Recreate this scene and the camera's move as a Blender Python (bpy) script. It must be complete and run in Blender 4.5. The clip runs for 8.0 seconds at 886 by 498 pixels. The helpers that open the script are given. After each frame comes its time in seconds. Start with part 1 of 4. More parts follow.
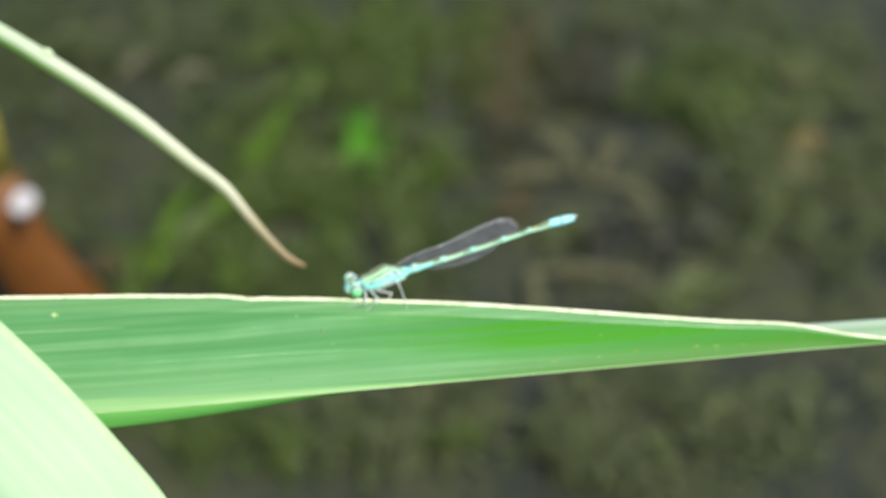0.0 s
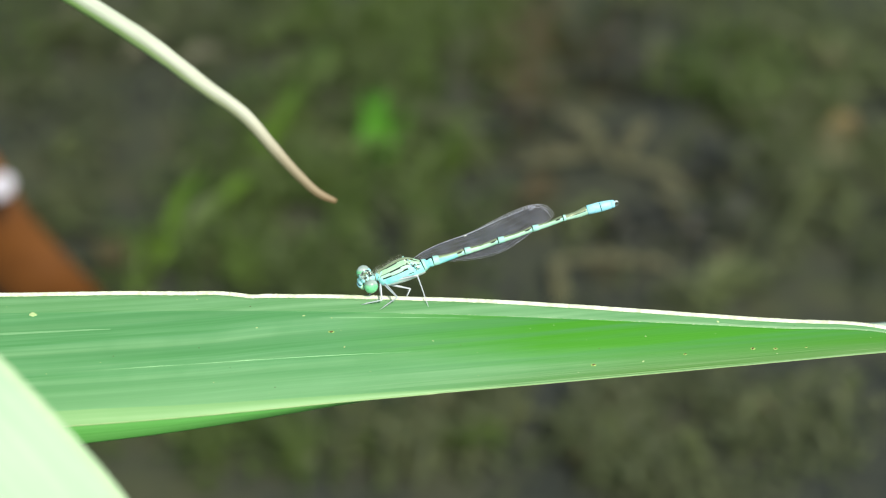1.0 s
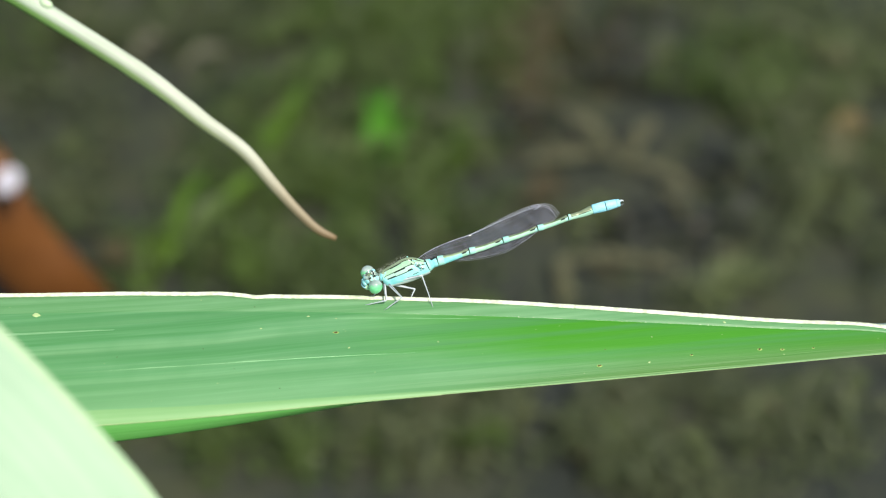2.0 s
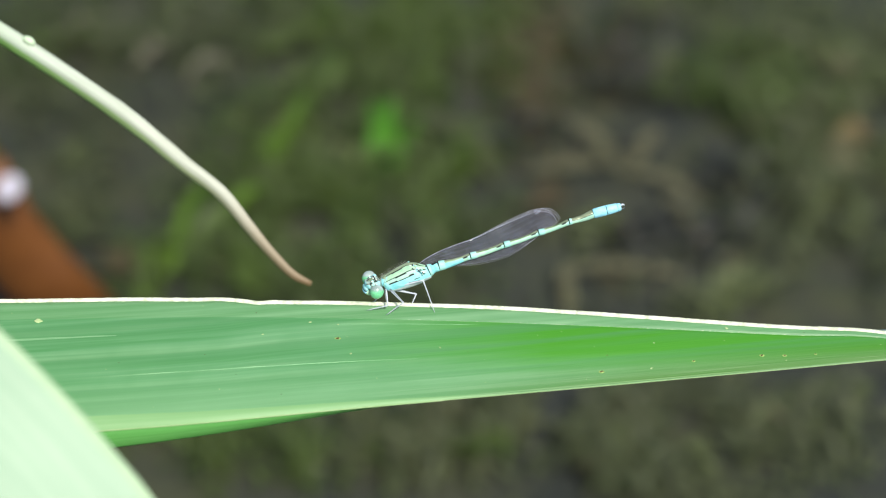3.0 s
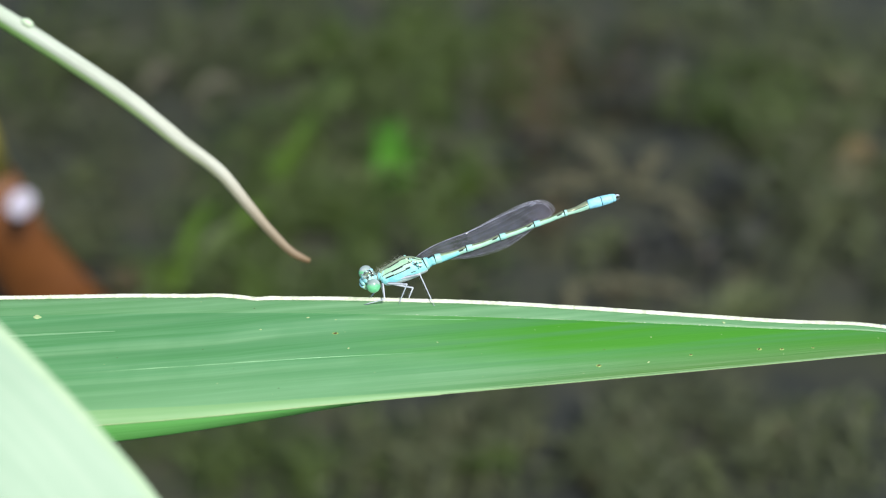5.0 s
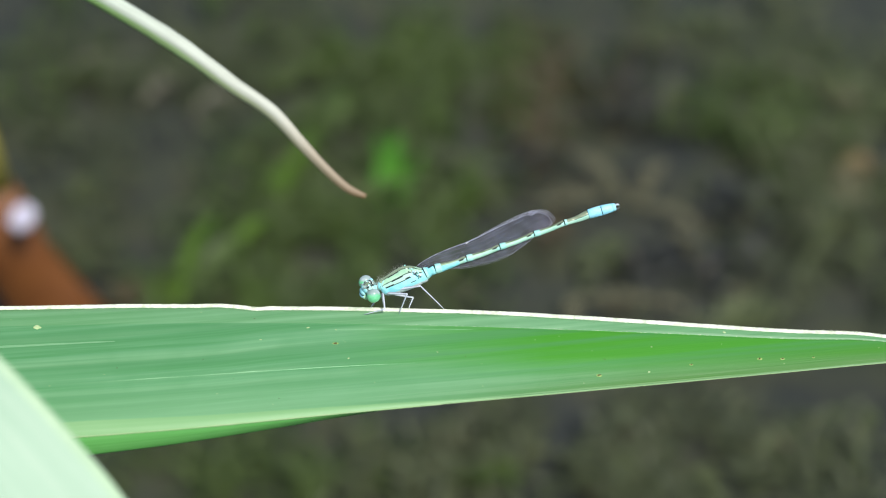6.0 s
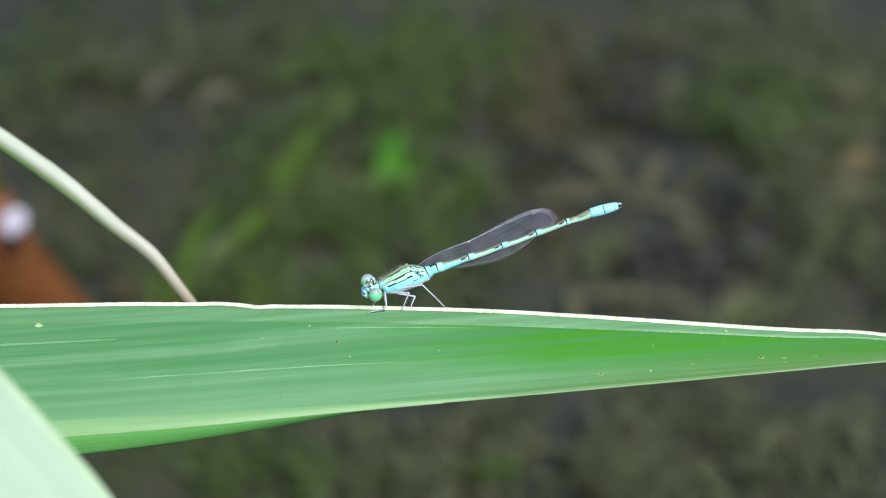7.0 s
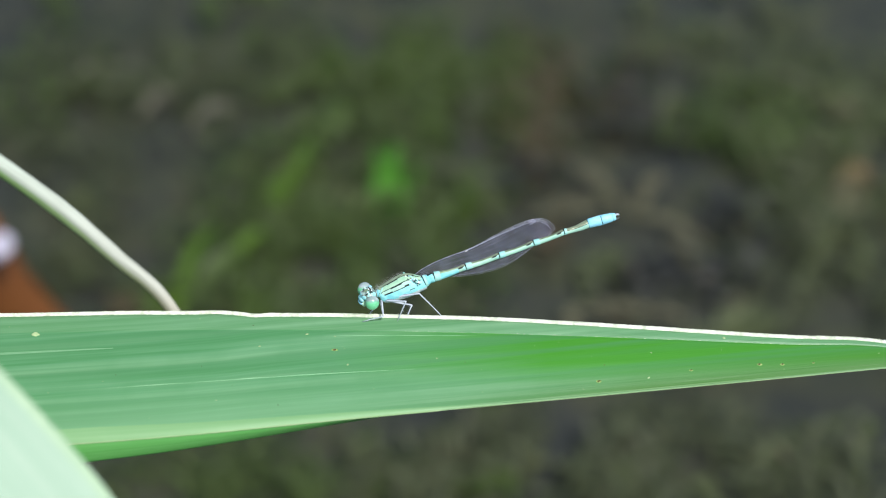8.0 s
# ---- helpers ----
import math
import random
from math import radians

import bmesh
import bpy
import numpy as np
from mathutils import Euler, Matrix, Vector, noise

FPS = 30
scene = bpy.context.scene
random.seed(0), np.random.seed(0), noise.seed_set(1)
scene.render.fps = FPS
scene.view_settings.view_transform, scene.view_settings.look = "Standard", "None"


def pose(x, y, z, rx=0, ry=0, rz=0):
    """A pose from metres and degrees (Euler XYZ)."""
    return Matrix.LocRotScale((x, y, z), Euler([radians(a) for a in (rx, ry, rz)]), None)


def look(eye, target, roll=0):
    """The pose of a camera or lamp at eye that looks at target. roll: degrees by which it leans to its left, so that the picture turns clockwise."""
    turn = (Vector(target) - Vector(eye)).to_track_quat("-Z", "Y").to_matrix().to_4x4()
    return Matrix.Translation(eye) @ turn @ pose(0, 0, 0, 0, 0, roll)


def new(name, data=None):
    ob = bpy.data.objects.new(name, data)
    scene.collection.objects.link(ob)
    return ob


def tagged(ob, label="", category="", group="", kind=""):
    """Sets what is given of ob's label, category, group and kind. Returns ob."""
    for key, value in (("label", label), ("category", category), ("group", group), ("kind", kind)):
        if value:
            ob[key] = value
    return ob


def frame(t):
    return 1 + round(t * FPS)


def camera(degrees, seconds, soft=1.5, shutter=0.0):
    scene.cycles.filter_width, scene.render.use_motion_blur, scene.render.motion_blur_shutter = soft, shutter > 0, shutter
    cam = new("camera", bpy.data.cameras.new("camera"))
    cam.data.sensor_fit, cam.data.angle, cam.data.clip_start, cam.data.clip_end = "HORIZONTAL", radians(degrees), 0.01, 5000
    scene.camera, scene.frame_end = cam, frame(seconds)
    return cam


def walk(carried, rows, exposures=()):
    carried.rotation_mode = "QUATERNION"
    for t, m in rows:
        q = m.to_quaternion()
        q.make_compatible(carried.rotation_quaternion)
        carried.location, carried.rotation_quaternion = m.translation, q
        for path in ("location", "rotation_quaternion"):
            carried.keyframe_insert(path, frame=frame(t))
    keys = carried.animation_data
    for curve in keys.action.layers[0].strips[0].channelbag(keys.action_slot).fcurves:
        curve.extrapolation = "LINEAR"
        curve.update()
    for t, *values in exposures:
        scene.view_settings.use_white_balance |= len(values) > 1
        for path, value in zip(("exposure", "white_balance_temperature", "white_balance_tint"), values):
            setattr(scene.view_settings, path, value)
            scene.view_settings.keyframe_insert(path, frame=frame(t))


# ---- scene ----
cam = camera(30.0, 8.0, soft=1.1)
cam.data.dof.use_dof = True
cam.data.dof.focus_distance = 0.1885
cam.data.dof.aperture_fstop = 14.0
walk(cam, [
    (0.0, pose(-0.00008, -0.16557, 0.32279, 51.938, -0.683, -0.706)),
    (0.1, pose(0.00048, -0.15894, 0.31607, 52.024, -0.720, -0.827)),
    (0.2, pose(0.00112, -0.15052, 0.31080, 51.784, -0.626, -0.705)),
    (0.3, pose(0.00146, -0.14872, 0.30910, 51.731, -0.631, -0.548)),
    (0.4, pose(0.00050, -0.14763, 0.30844, 51.776, -0.693, -0.586)),
    (0.5, pose(-0.00053, -0.14718, 0.30942, 51.455, -0.889, -0.852)),
    (1.0, pose(-0.00069, -0.14704, 0.30903, 51.445, -0.276, -0.324)),
    (1.5, pose(-0.00075, -0.14619, 0.30882, 51.326, -0.181, -0.236)),
    (3.0, pose(-0.00048, -0.14654, 0.30814, 51.776, -0.095, -0.077)),
    (3.5, pose(0.00000, -0.14704, 0.30783, 52.000, -0.000, 0.000)),
    (4.0, pose(0.00020, -0.14746, 0.30684, 52.321, 0.186, 0.005)),
    (4.5, pose(0.00068, -0.14856, 0.30547, 52.799, 0.108, 0.147)),
    (4.7, pose(0.00094, -0.14919, 0.30528, 52.818, 0.195, 0.121)),
    (6.0, pose(0.00113, -0.14995, 0.30446, 53.474, 0.319, 0.110)),
    (6.5, pose(0.00098, -0.14942, 0.30476, 53.215, 0.289, 0.143)),
    (7.0, pose(0.00113, -0.14958, 0.30479, 53.269, 0.319, 0.181)),
    (7.5, pose(0.00080, -0.14958, 0.30490, 53.455, 0.166, 0.018)),
    (8.0, pose(0.00100, -0.15026, 0.30361, 53.949, 0.363, -0.007)),
], exposures=[(0.0, 0.46, 7400, -2), (0.5, 0.45, 7350, -2), (1.5, 0.40, 7200, 0), (3.0, 0.33, 6850, 6), (6.0, 0.25, 6450, 9), (8.0, 0.18, 6300, 10)])

# the tilted fan in which the perch leaf lies: x along the leaf, y up its face, z out of its face
PERCH = pose(0, 0, 0.19295, 52)
MM = 0.001

# ---- light ----
SUN_FROM = Vector((0.30, -0.52, 0.80))
world = bpy.data.worlds.new("sky")
scene.world = world
world.use_nodes = True
wn = world.node_tree.nodes
sky = wn.new("ShaderNodeTexSky")
sky.sky_type = "NISHITA"
sky.sun_disc = False
sky.sun_elevation = math.asin(SUN_FROM.normalized().z)
sky.sun_rotation = math.atan2(SUN_FROM.x, SUN_FROM.y)
wn["Background"].inputs[1].default_value = 0.12
world.node_tree.links.new(sky.outputs[0], wn["Background"].inputs[0])
lamp = bpy.data.lights.new("sun", "SUN")
lamp.energy, lamp.angle, lamp.color = 4.0, radians(1.5), (1.0, 0.96, 0.9)
new("sun", lamp).matrix_world = look(SUN_FROM * 6, (0, 0, 0))


# ---- materials ----
def graph(name):
    m = bpy.data.materials.new(name)
    m.use_nodes = True
    return m, m.node_tree.nodes, m.node_tree.links, m.node_tree.nodes["Principled BSDF"]


def rgb(c):
    return (*c, 1.0)


def noise_tex(n, l, vec, scale, detail=4.0, rough=0.6):
    t = n.new("ShaderNodeTexNoise")
    t.inputs["Scale"].default_value, t.inputs["Detail"].default_value, t.inputs["Roughness"].default_value = scale, detail, rough
    if vec:
        l.new(vec, t.inputs["Vector"])
    return t.outputs[0]


def ramp(n, l, fac, stops):
    r = n.new("ShaderNodeValToRGB")
    e = r.color_ramp.elements
    while len(e) < len(stops):
        e.new(0.5)
    for k, (p, c) in zip(e, stops):
        k.position, k.color = p, rgb(c)
    l.new(fac, r.inputs[0])
    return r.outputs[0]


def mixed(n, l, fac, a, b, mode="MIX"):
    x = n.new("ShaderNodeMix")
    x.data_type, x.blend_type = "RGBA", mode
    for sock, v in ((x.inputs["Factor"], fac), (x.inputs["A"], a), (x.inputs["B"], b)):
        if isinstance(v, (int, float)):
            sock.default_value = v
        elif isinstance(v, tuple):
            sock.default_value = rgb(v)
        else:
            l.new(v, sock)
    return x.outputs["Result"]


def bumped(n, l, p, height, strength, dist):
    b = n.new("ShaderNodeBump")
    b.inputs["Strength"].default_value, b.inputs["Distance"].default_value = strength, dist
    l.new(height, b.inputs["Height"])
    l.new(b.outputs[0], p.inputs["Normal"])


def sheer(m, n, l, p, colour, weight):
    """Lets light through a thin leaf."""
    t = n.new("ShaderNodeBsdfTranslucent")
    l.new(colour, t.inputs[0])
    x = n.new("ShaderNodeMixShader")
    x.inputs[0].default_value = weight
    l.new(p.outputs[0], x.inputs[1])
    l.new(t.outputs[0], x.inputs[2])
    l.new(x.outputs[0], n["Material Output"].inputs[0])
    return m


def plain(name, a, b, scale=900.0, rough=0.5, metal=0.0, through_light=0.0, bump=0.0, coat=0.0, span=(0.36, 0.64)):
    """Two tones of one surface mixed by fine and coarse noise, in object space."""
    m, n, l, p = graph(name)
    co = n.new("ShaderNodeTexCoord").outputs["Object"]
    fine, coarse = noise_tex(n, l, co, scale), noise_tex(n, l, co, scale * 0.17, 2.0)
    mid = n.new("ShaderNodeMath")
    mid.operation = "ADD"
    l.new(fine, mid.inputs[0])
    l.new(coarse, mid.inputs[1])
    half = n.new("ShaderNodeMath")
    half.operation = "MULTIPLY"
    half.inputs[1].default_value = 0.5
    l.new(mid.outputs[0], half.inputs[0])
    c = ramp(n, l, half.outputs[0], [(span[0], a), (span[1], b)])
    l.new(c, p.inputs["Base Color"])
    p.inputs["Roughness"].default_value, p.inputs["Metallic"].default_value = rough, metal
    p.inputs["Coat Weight"].default_value = coat
    if bump:
        bumped(n, l, p, fine, bump, 0.0002)
    return sheer(m, n, l, p, c, through_light) if through_light else m


def leaf_mat(name, base, deep, pale, weight=0.35, rib=0.0, rough=0.42, gloss=0.5, lit_tint=None, dull=None):
    """A grass leaf: streaks along its length (u in mm), paler towards its rib (v in mm from the rib)."""
    m, n, l, p = graph(name)
    uv = n.new("ShaderNodeUVMap").outputs[0]
    mp = n.new("ShaderNodeMapping")
    mp.inputs["Scale"].default_value = (0.02, 1.0, 1.0)
    l.new(uv, mp.inputs[0])
    wide = noise_tex(n, l, mp.outputs[0], 0.75, 3.0, 0.55)
    mp2 = n.new("ShaderNodeMapping")
    mp2.inputs["Scale"].default_value = (0.035, 2.6, 1.0)
    l.new(uv, mp2.inputs[0])
    fine = noise_tex(n, l, mp2.outputs[0], 2.2, 2.0, 0.5)
    blot = noise_tex(n, l, uv, 0.12, 3.0, 0.6)
    c = ramp(n, l, wide, [(0.36, deep), (0.50, base), (0.66, pale)])
    c = mixed(n, l, ramp(n, l, fine, [(0.42, (0, 0, 0)), (0.75, (0.3, 0.3, 0.3))]), c, pale)
    mp3 = n.new("ShaderNodeMapping")
    mp3.inputs["Scale"].default_value = (0.007, 0.42, 1.0)
    l.new(uv, mp3.inputs[0])
    band = noise_tex(n, l, mp3.outputs[0], 1.6, 2.0, 0.5)
    c = mixed(n, l, ramp(n, l, blot, [(0.42, (0, 0, 0)), (0.66, (0.35, 0.35, 0.35))]), c, deep)
    s = n.new("ShaderNodeSeparateXYZ")
    l.new(uv, s.inputs[0])
    # colour stands for light: shine-through under the crease, sun on the turned end
    if lit_tint:
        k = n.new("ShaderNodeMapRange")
        k.inputs["From Min"].default_value, k.inputs["From Max"].default_value, k.inputs["To Max"].default_value = lit_tint[1], lit_tint[2], 0.92
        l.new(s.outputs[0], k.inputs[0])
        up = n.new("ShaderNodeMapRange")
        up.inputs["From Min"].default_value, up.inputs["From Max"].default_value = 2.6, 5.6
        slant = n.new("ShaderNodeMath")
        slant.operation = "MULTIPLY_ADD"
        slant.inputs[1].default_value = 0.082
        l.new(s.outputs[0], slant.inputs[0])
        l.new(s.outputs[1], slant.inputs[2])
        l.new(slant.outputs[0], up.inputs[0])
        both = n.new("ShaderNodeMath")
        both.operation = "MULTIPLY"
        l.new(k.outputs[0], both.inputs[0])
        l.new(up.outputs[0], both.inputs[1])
        c = mixed(n, l, both.outputs[0], c, lit_tint[0])
    if lit_tint:
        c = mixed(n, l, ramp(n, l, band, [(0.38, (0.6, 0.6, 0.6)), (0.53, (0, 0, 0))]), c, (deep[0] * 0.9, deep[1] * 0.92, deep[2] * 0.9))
    # olive lower edge, with the shade of the turned leaf end worked into it
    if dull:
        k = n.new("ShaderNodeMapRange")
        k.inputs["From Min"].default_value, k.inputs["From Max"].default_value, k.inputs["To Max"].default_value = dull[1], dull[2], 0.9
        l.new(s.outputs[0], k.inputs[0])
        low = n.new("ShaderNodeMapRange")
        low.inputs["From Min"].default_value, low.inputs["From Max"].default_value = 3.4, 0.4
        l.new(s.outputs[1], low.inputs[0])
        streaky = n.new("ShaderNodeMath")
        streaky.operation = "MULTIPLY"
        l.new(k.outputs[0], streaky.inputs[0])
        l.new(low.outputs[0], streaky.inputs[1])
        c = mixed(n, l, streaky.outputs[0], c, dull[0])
    if rib:
        k = n.new("ShaderNodeMapRange")
        k.inputs["From Min"].default_value, k.inputs["From Max"].default_value = rib, 0.3
        l.new(s.outputs[1], k.inputs[0])
        k2 = n.new("ShaderNodeMath")
        k2.operation = "MULTIPLY"
        k2.inputs[1].default_value = 0.85
        l.new(k.outputs[0], k2.inputs[0])
        fade = n.new("ShaderNodeMapRange")
        fade.inputs["From Min"].default_value, fade.inputs["From Max"].default_value = 6.0, -26.0
        l.new(s.outputs[0], fade.inputs[0])
        k3 = n.new("ShaderNodeMath")
        k3.operation = "MULTIPLY"
        l.new(k2.outputs[0], k3.inputs[0])
        l.new(fade.outputs[0], k3.inputs[1])
        c = mixed(n, l, k3.outputs[0], c, pale)
    l.new(c, p.inputs["Base Color"])
    p.inputs["Roughness"].default_value = rough
    p.inputs["Specular IOR Level"].default_value = gloss
    bumped(n, l, p, fine, 0.25, 0.0001)
    return sheer(m, n, l, p, c, weight)


# vivid green near the crease is light through the blade, put into its colour
M_BLADE = leaf_mat("leaf_green", (0.166, 0.415, 0.190), (0.110, 0.345, 0.128), (0.235, 0.485, 0.242), rib=6.0, lit_tint=((0.075, 0.35, 0.018), -12.0, 12.0), dull=((0.085, 0.252, 0.038), -12.0, 22.0))
M_STRIP = leaf_mat("leaf_strip", (0.19, 0.42, 0.20), (0.14, 0.36, 0.145), (0.26, 0.50, 0.26))
# pale tone past 42 mm is sunlight on the leaf end, painted in
M_UNDER = leaf_mat("leaf_underside", (0.125, 0.40, 0.10), (0.105, 0.36, 0.08), (0.15, 0.43, 0.12), 0.15, lit_tint=((0.66, 0.78, 0.66), 42.0, 48.0))
M_RIB = leaf_mat("leaf_rib", (0.255, 0.475, 0.21), (0.225, 0.445, 0.185), (0.30, 0.51, 0.25), 0.2)
M_RIM = plain("leaf_margin", (0.50, 0.56, 0.40), (0.82, 0.83, 0.68), 2200, 0.6, bump=0.8, span=(0.38, 0.56))
M_SEAM = plain("leaf_seam", (0.24, 0.42, 0.17), (0.34, 0.47, 0.24), 1200, 0.6)
M_BUD = plain("leaf_bud", (0.48, 0.62, 0.42), (0.58, 0.70, 0.50), 900, 0.6)
M_VEIN = plain("leaf_vein", (0.19, 0.45, 0.21), (0.29, 0.54, 0.29), 2000, 0.5)
M_VEIN_SOFT = plain("leaf_vein_soft", (0.19, 0.445, 0.215), (0.24, 0.485, 0.255), 500, 0.5, through_light=0.35)
M_SPOT_PALE = plain("leaf_fleck", (0.30, 0.47, 0.19), (0.42, 0.52, 0.27), 4000, 0.6)
M_SPOT_BROWN = plain("leaf_rust", (0.05, 0.035, 0.012), (0.13, 0.10, 0.03), 4000, 0.7)
M_SPOT_HALO = plain("leaf_rust_halo", (0.22, 0.36, 0.08), (0.30, 0.42, 0.12), 4000, 0.6)
M_NEAR = leaf_mat("near_leaf_pale", (0.285, 0.465, 0.31), (0.24, 0.42, 0.268), (0.33, 0.49, 0.34), 0.3)
M_NEAR_RIM = plain("near_leaf_margin", (0.30, 0.44, 0.27), (0.36, 0.49, 0.31), 700, 0.6)


def tip_mat():
    """Withering leaf: straw-coloured at its end, then bleached, then green (u in mm from the end)."""
    m, n, l, p = graph("withering_leaf")
    uv = n.new("ShaderNodeUVMap").outputs[0]
    s = n.new("ShaderNodeSeparateXYZ")
    l.new(uv, s.inputs[0])
    k = n.new("ShaderNodeMath")
    k.operation = "DIVIDE"
    k.inputs[1].default_value = 60.0
    l.new(s.outputs[0], k.inputs[0])
    along = ramp(n, l, k.outputs[0], [(0.0, (0.30, 0.21, 0.12)), (0.14, (0.42, 0.36, 0.26)), (0.27, (0.62, 0.64, 0.54)), (0.75, (0.60, 0.68, 0.57)), (1.0, (0.50, 0.64, 0.46))])
    green = ramp(n, l, k.outputs[0], [(0.0, (0.30, 0.20, 0.10)), (0.22, (0.48, 0.48, 0.33)), (0.5, (0.36, 0.52, 0.22)), (1.0, (0.17, 0.42, 0.07))])
    # green lower half, its folded-in shade put into the colour
    side = n.new("ShaderNodeMapRange")
    side.inputs["From Min"].default_value, side.inputs["From Max"].default_value = -0.20, -0.55
    l.new(s.outputs[1], side.inputs[0])
    c = mixed(n, l, side.outputs[0], along, green)
    mp = n.new("ShaderNodeMapping")
    mp.inputs["Scale"].default_value = (0.06, 2.0, 1.0)
    l.new(uv, mp.inputs[0])
    st = noise_tex(n, l, mp.outputs[0], 2.0)
    c = mixed(n, l, 0.5, c, ramp(n, l, st, [(0.35, (0.55, 0.55, 0.5)), (0.65, (1, 1, 1))]), "MULTIPLY")
    l.new(c, p.inputs["Base Color"])
    p.inputs["Roughness"].default_value = 0.55
    bumped(n, l, p, st, 0.3, 0.0001)
    return sheer(m, n, l, p, c, 0.2)


M_TIP = tip_mat()

# damselfly
M_CYAN = plain("body_cyan", (0.16, 0.55, 0.60), (0.33, 0.74, 0.76), 1500, 0.5, bump=0.5)
M_SKY = plain("tail_blue", (0.26, 0.66, 0.84), (0.45, 0.80, 0.92), 1500, 0.55, bump=0.5)
M_PALE = plain("body_pale_green", (0.25, 0.50, 0.33), (0.43, 0.66, 0.45), 1500, 0.5, bump=0.5)
M_SILVER = plain("body_silver_green", (0.27, 0.54, 0.42), (0.44, 0.68, 0.54), 1500, 0.55, bump=0.5)
M_OLIVE = plain("body_bronze", (0.14, 0.20, 0.11), (0.34, 0.42, 0.26), 1800, 0.35, 0.15, bump=0.5)
M_BLACK = plain("body_black", (0.010, 0.016, 0.014), (0.03, 0.045, 0.035), 2500, 0.25)
M_DORSUM = plain("back_bronze_green", (0.12, 0.16, 0.09), (0.32, 0.37, 0.24), 1800, 0.3, 0.1, bump=0.5)
M_RING = plain("ring_blue", (0.25, 0.58, 0.53), (0.40, 0.71, 0.64), 1500, 0.5, bump=0.5)
M_EYE = plain("eye_green", (0.12, 0.54, 0.24), (0.22, 0.68, 0.36), 5000, 0.15, coat=0.6)
M_EYE_CAP = plain("eye_cap", (0.24, 0.34, 0.30), (0.44, 0.50, 0.52), 1500, 0.15, coat=0.6)
M_EYE_MID = plain("eye_band", (0.16, 0.44, 0.26), (0.30, 0.54, 0.40), 1500, 0.15, coat=0.6)
M_HEAD = plain("head_mottled", (0.07, 0.09, 0.065), (0.48, 0.68, 0.62), 2600, 0.25, coat=0.3, bump=0.6, span=(0.44, 0.55))
M_FACE = plain("face_blue", (0.22, 0.58, 0.62), (0.38, 0.72, 0.76), 3000, 0.3, coat=0.3, bump=0.5)
M_LEG = plain("leg_pale", (0.40, 0.45, 0.52), (0.58, 0.62, 0.68), 3000, 0.4)
M_LEG_STRIPE = plain("leg_stripe", (0.16, 0.17, 0.22), (0.26, 0.27, 0.33), 3000, 0.4)
M_BELLY = plain("belly_pale", (0.46, 0.54, 0.56), (0.62, 0.70, 0.72), 2000, 0.5)
M_GOLD = plain("body_straw_green", (0.24, 0.38, 0.21), (0.36, 0.48, 0.30), 1800, 0.4, bump=0.4)
M_SPOT_WING = plain("wing_spot", (0.10, 0.11, 0.14), (0.20, 0.21, 0.27), 3000, 0.4)
M_LEG_DARK = plain("leg_dark", (0.05, 0.06, 0.06), (0.10, 0.11, 0.11), 3000, 0.4)
M_HAIR = plain("hair_white", (0.70, 0.74, 0.66), (0.85, 0.88, 0.80), 3000, 0.6)
M_WING_VEIN = plain("wing_vein", (0.10, 0.10, 0.13), (0.24, 0.23, 0.28), 3000, 0.35)
M_WING_EDGE = plain("wing_edge", (0.22, 0.22, 0.30), (0.56, 0.58, 0.70), 1200, 0.35)


def wing_mat():
    m, n, l, p = graph("wing_membrane")
    p.inputs["Base Color"].default_value = (0.36, 0.43, 0.54, 1)
    p.inputs["Roughness"].default_value = 0.16
    t = n.new("ShaderNodeBsdfTransparent")
    t.inputs[0].default_value = (0.93, 0.91, 0.95, 1)
    x = n.new("ShaderNodeMixShader")
    co = n.new("ShaderNodeTexCoord").outputs["Object"]
    bumped(n, l, p, noise_tex(n, l, co, 1600, 2.0), 1.0, 0.0004)
    f = ramp(n, l, noise_tex(n, l, co, 700), [(0.3, (0.012, 0.012, 0.012)), (0.75, (0.058, 0.058, 0.058))])
    l.new(f, x.inputs[0])
    l.new(t.outputs[0], x.inputs[1])
    l.new(p.outputs[0], x.inputs[2])
    l.new(x.outputs[0], n["Material Output"].inputs[0])
    return m


M_WING = wing_mat()


def mud_mat():
    m, n, l, p = graph("pond_mud")
    co = n.new("ShaderNodeTexCoord").outputs["Object"]
    big, mid, fine = noise_tex(n, l, co, 22, 2), noise_tex(n, l, co, 45, 4), noise_tex(n, l, co, 260, 3)
    c = ramp(n, l, big, [(0.36, (0.023, 0.027, 0.025)), (0.5, (0.034, 0.038, 0.030)), (0.66, (0.050, 0.057, 0.028))])
    c = mixed(n, l, ramp(n, l, mid, [(0.45, (0, 0, 0)), (0.72, (0.8, 0.8, 0.8))]), c, (0.058, 0.059, 0.033))
    c = mixed(n, l, 0.35, c, ramp(n, l, fine, [(0.3, (0.4, 0.4, 0.4)), (0.7, (1, 1, 1))]), "MULTIPLY")
    l.new(c, p.inputs["Base Color"])
    p.inputs["Roughness"].default_value = 0.7
    p.inputs["Specular IOR Level"].default_value = 0.25
    bumped(n, l, p, mid, 0.3, 0.003)
    return m


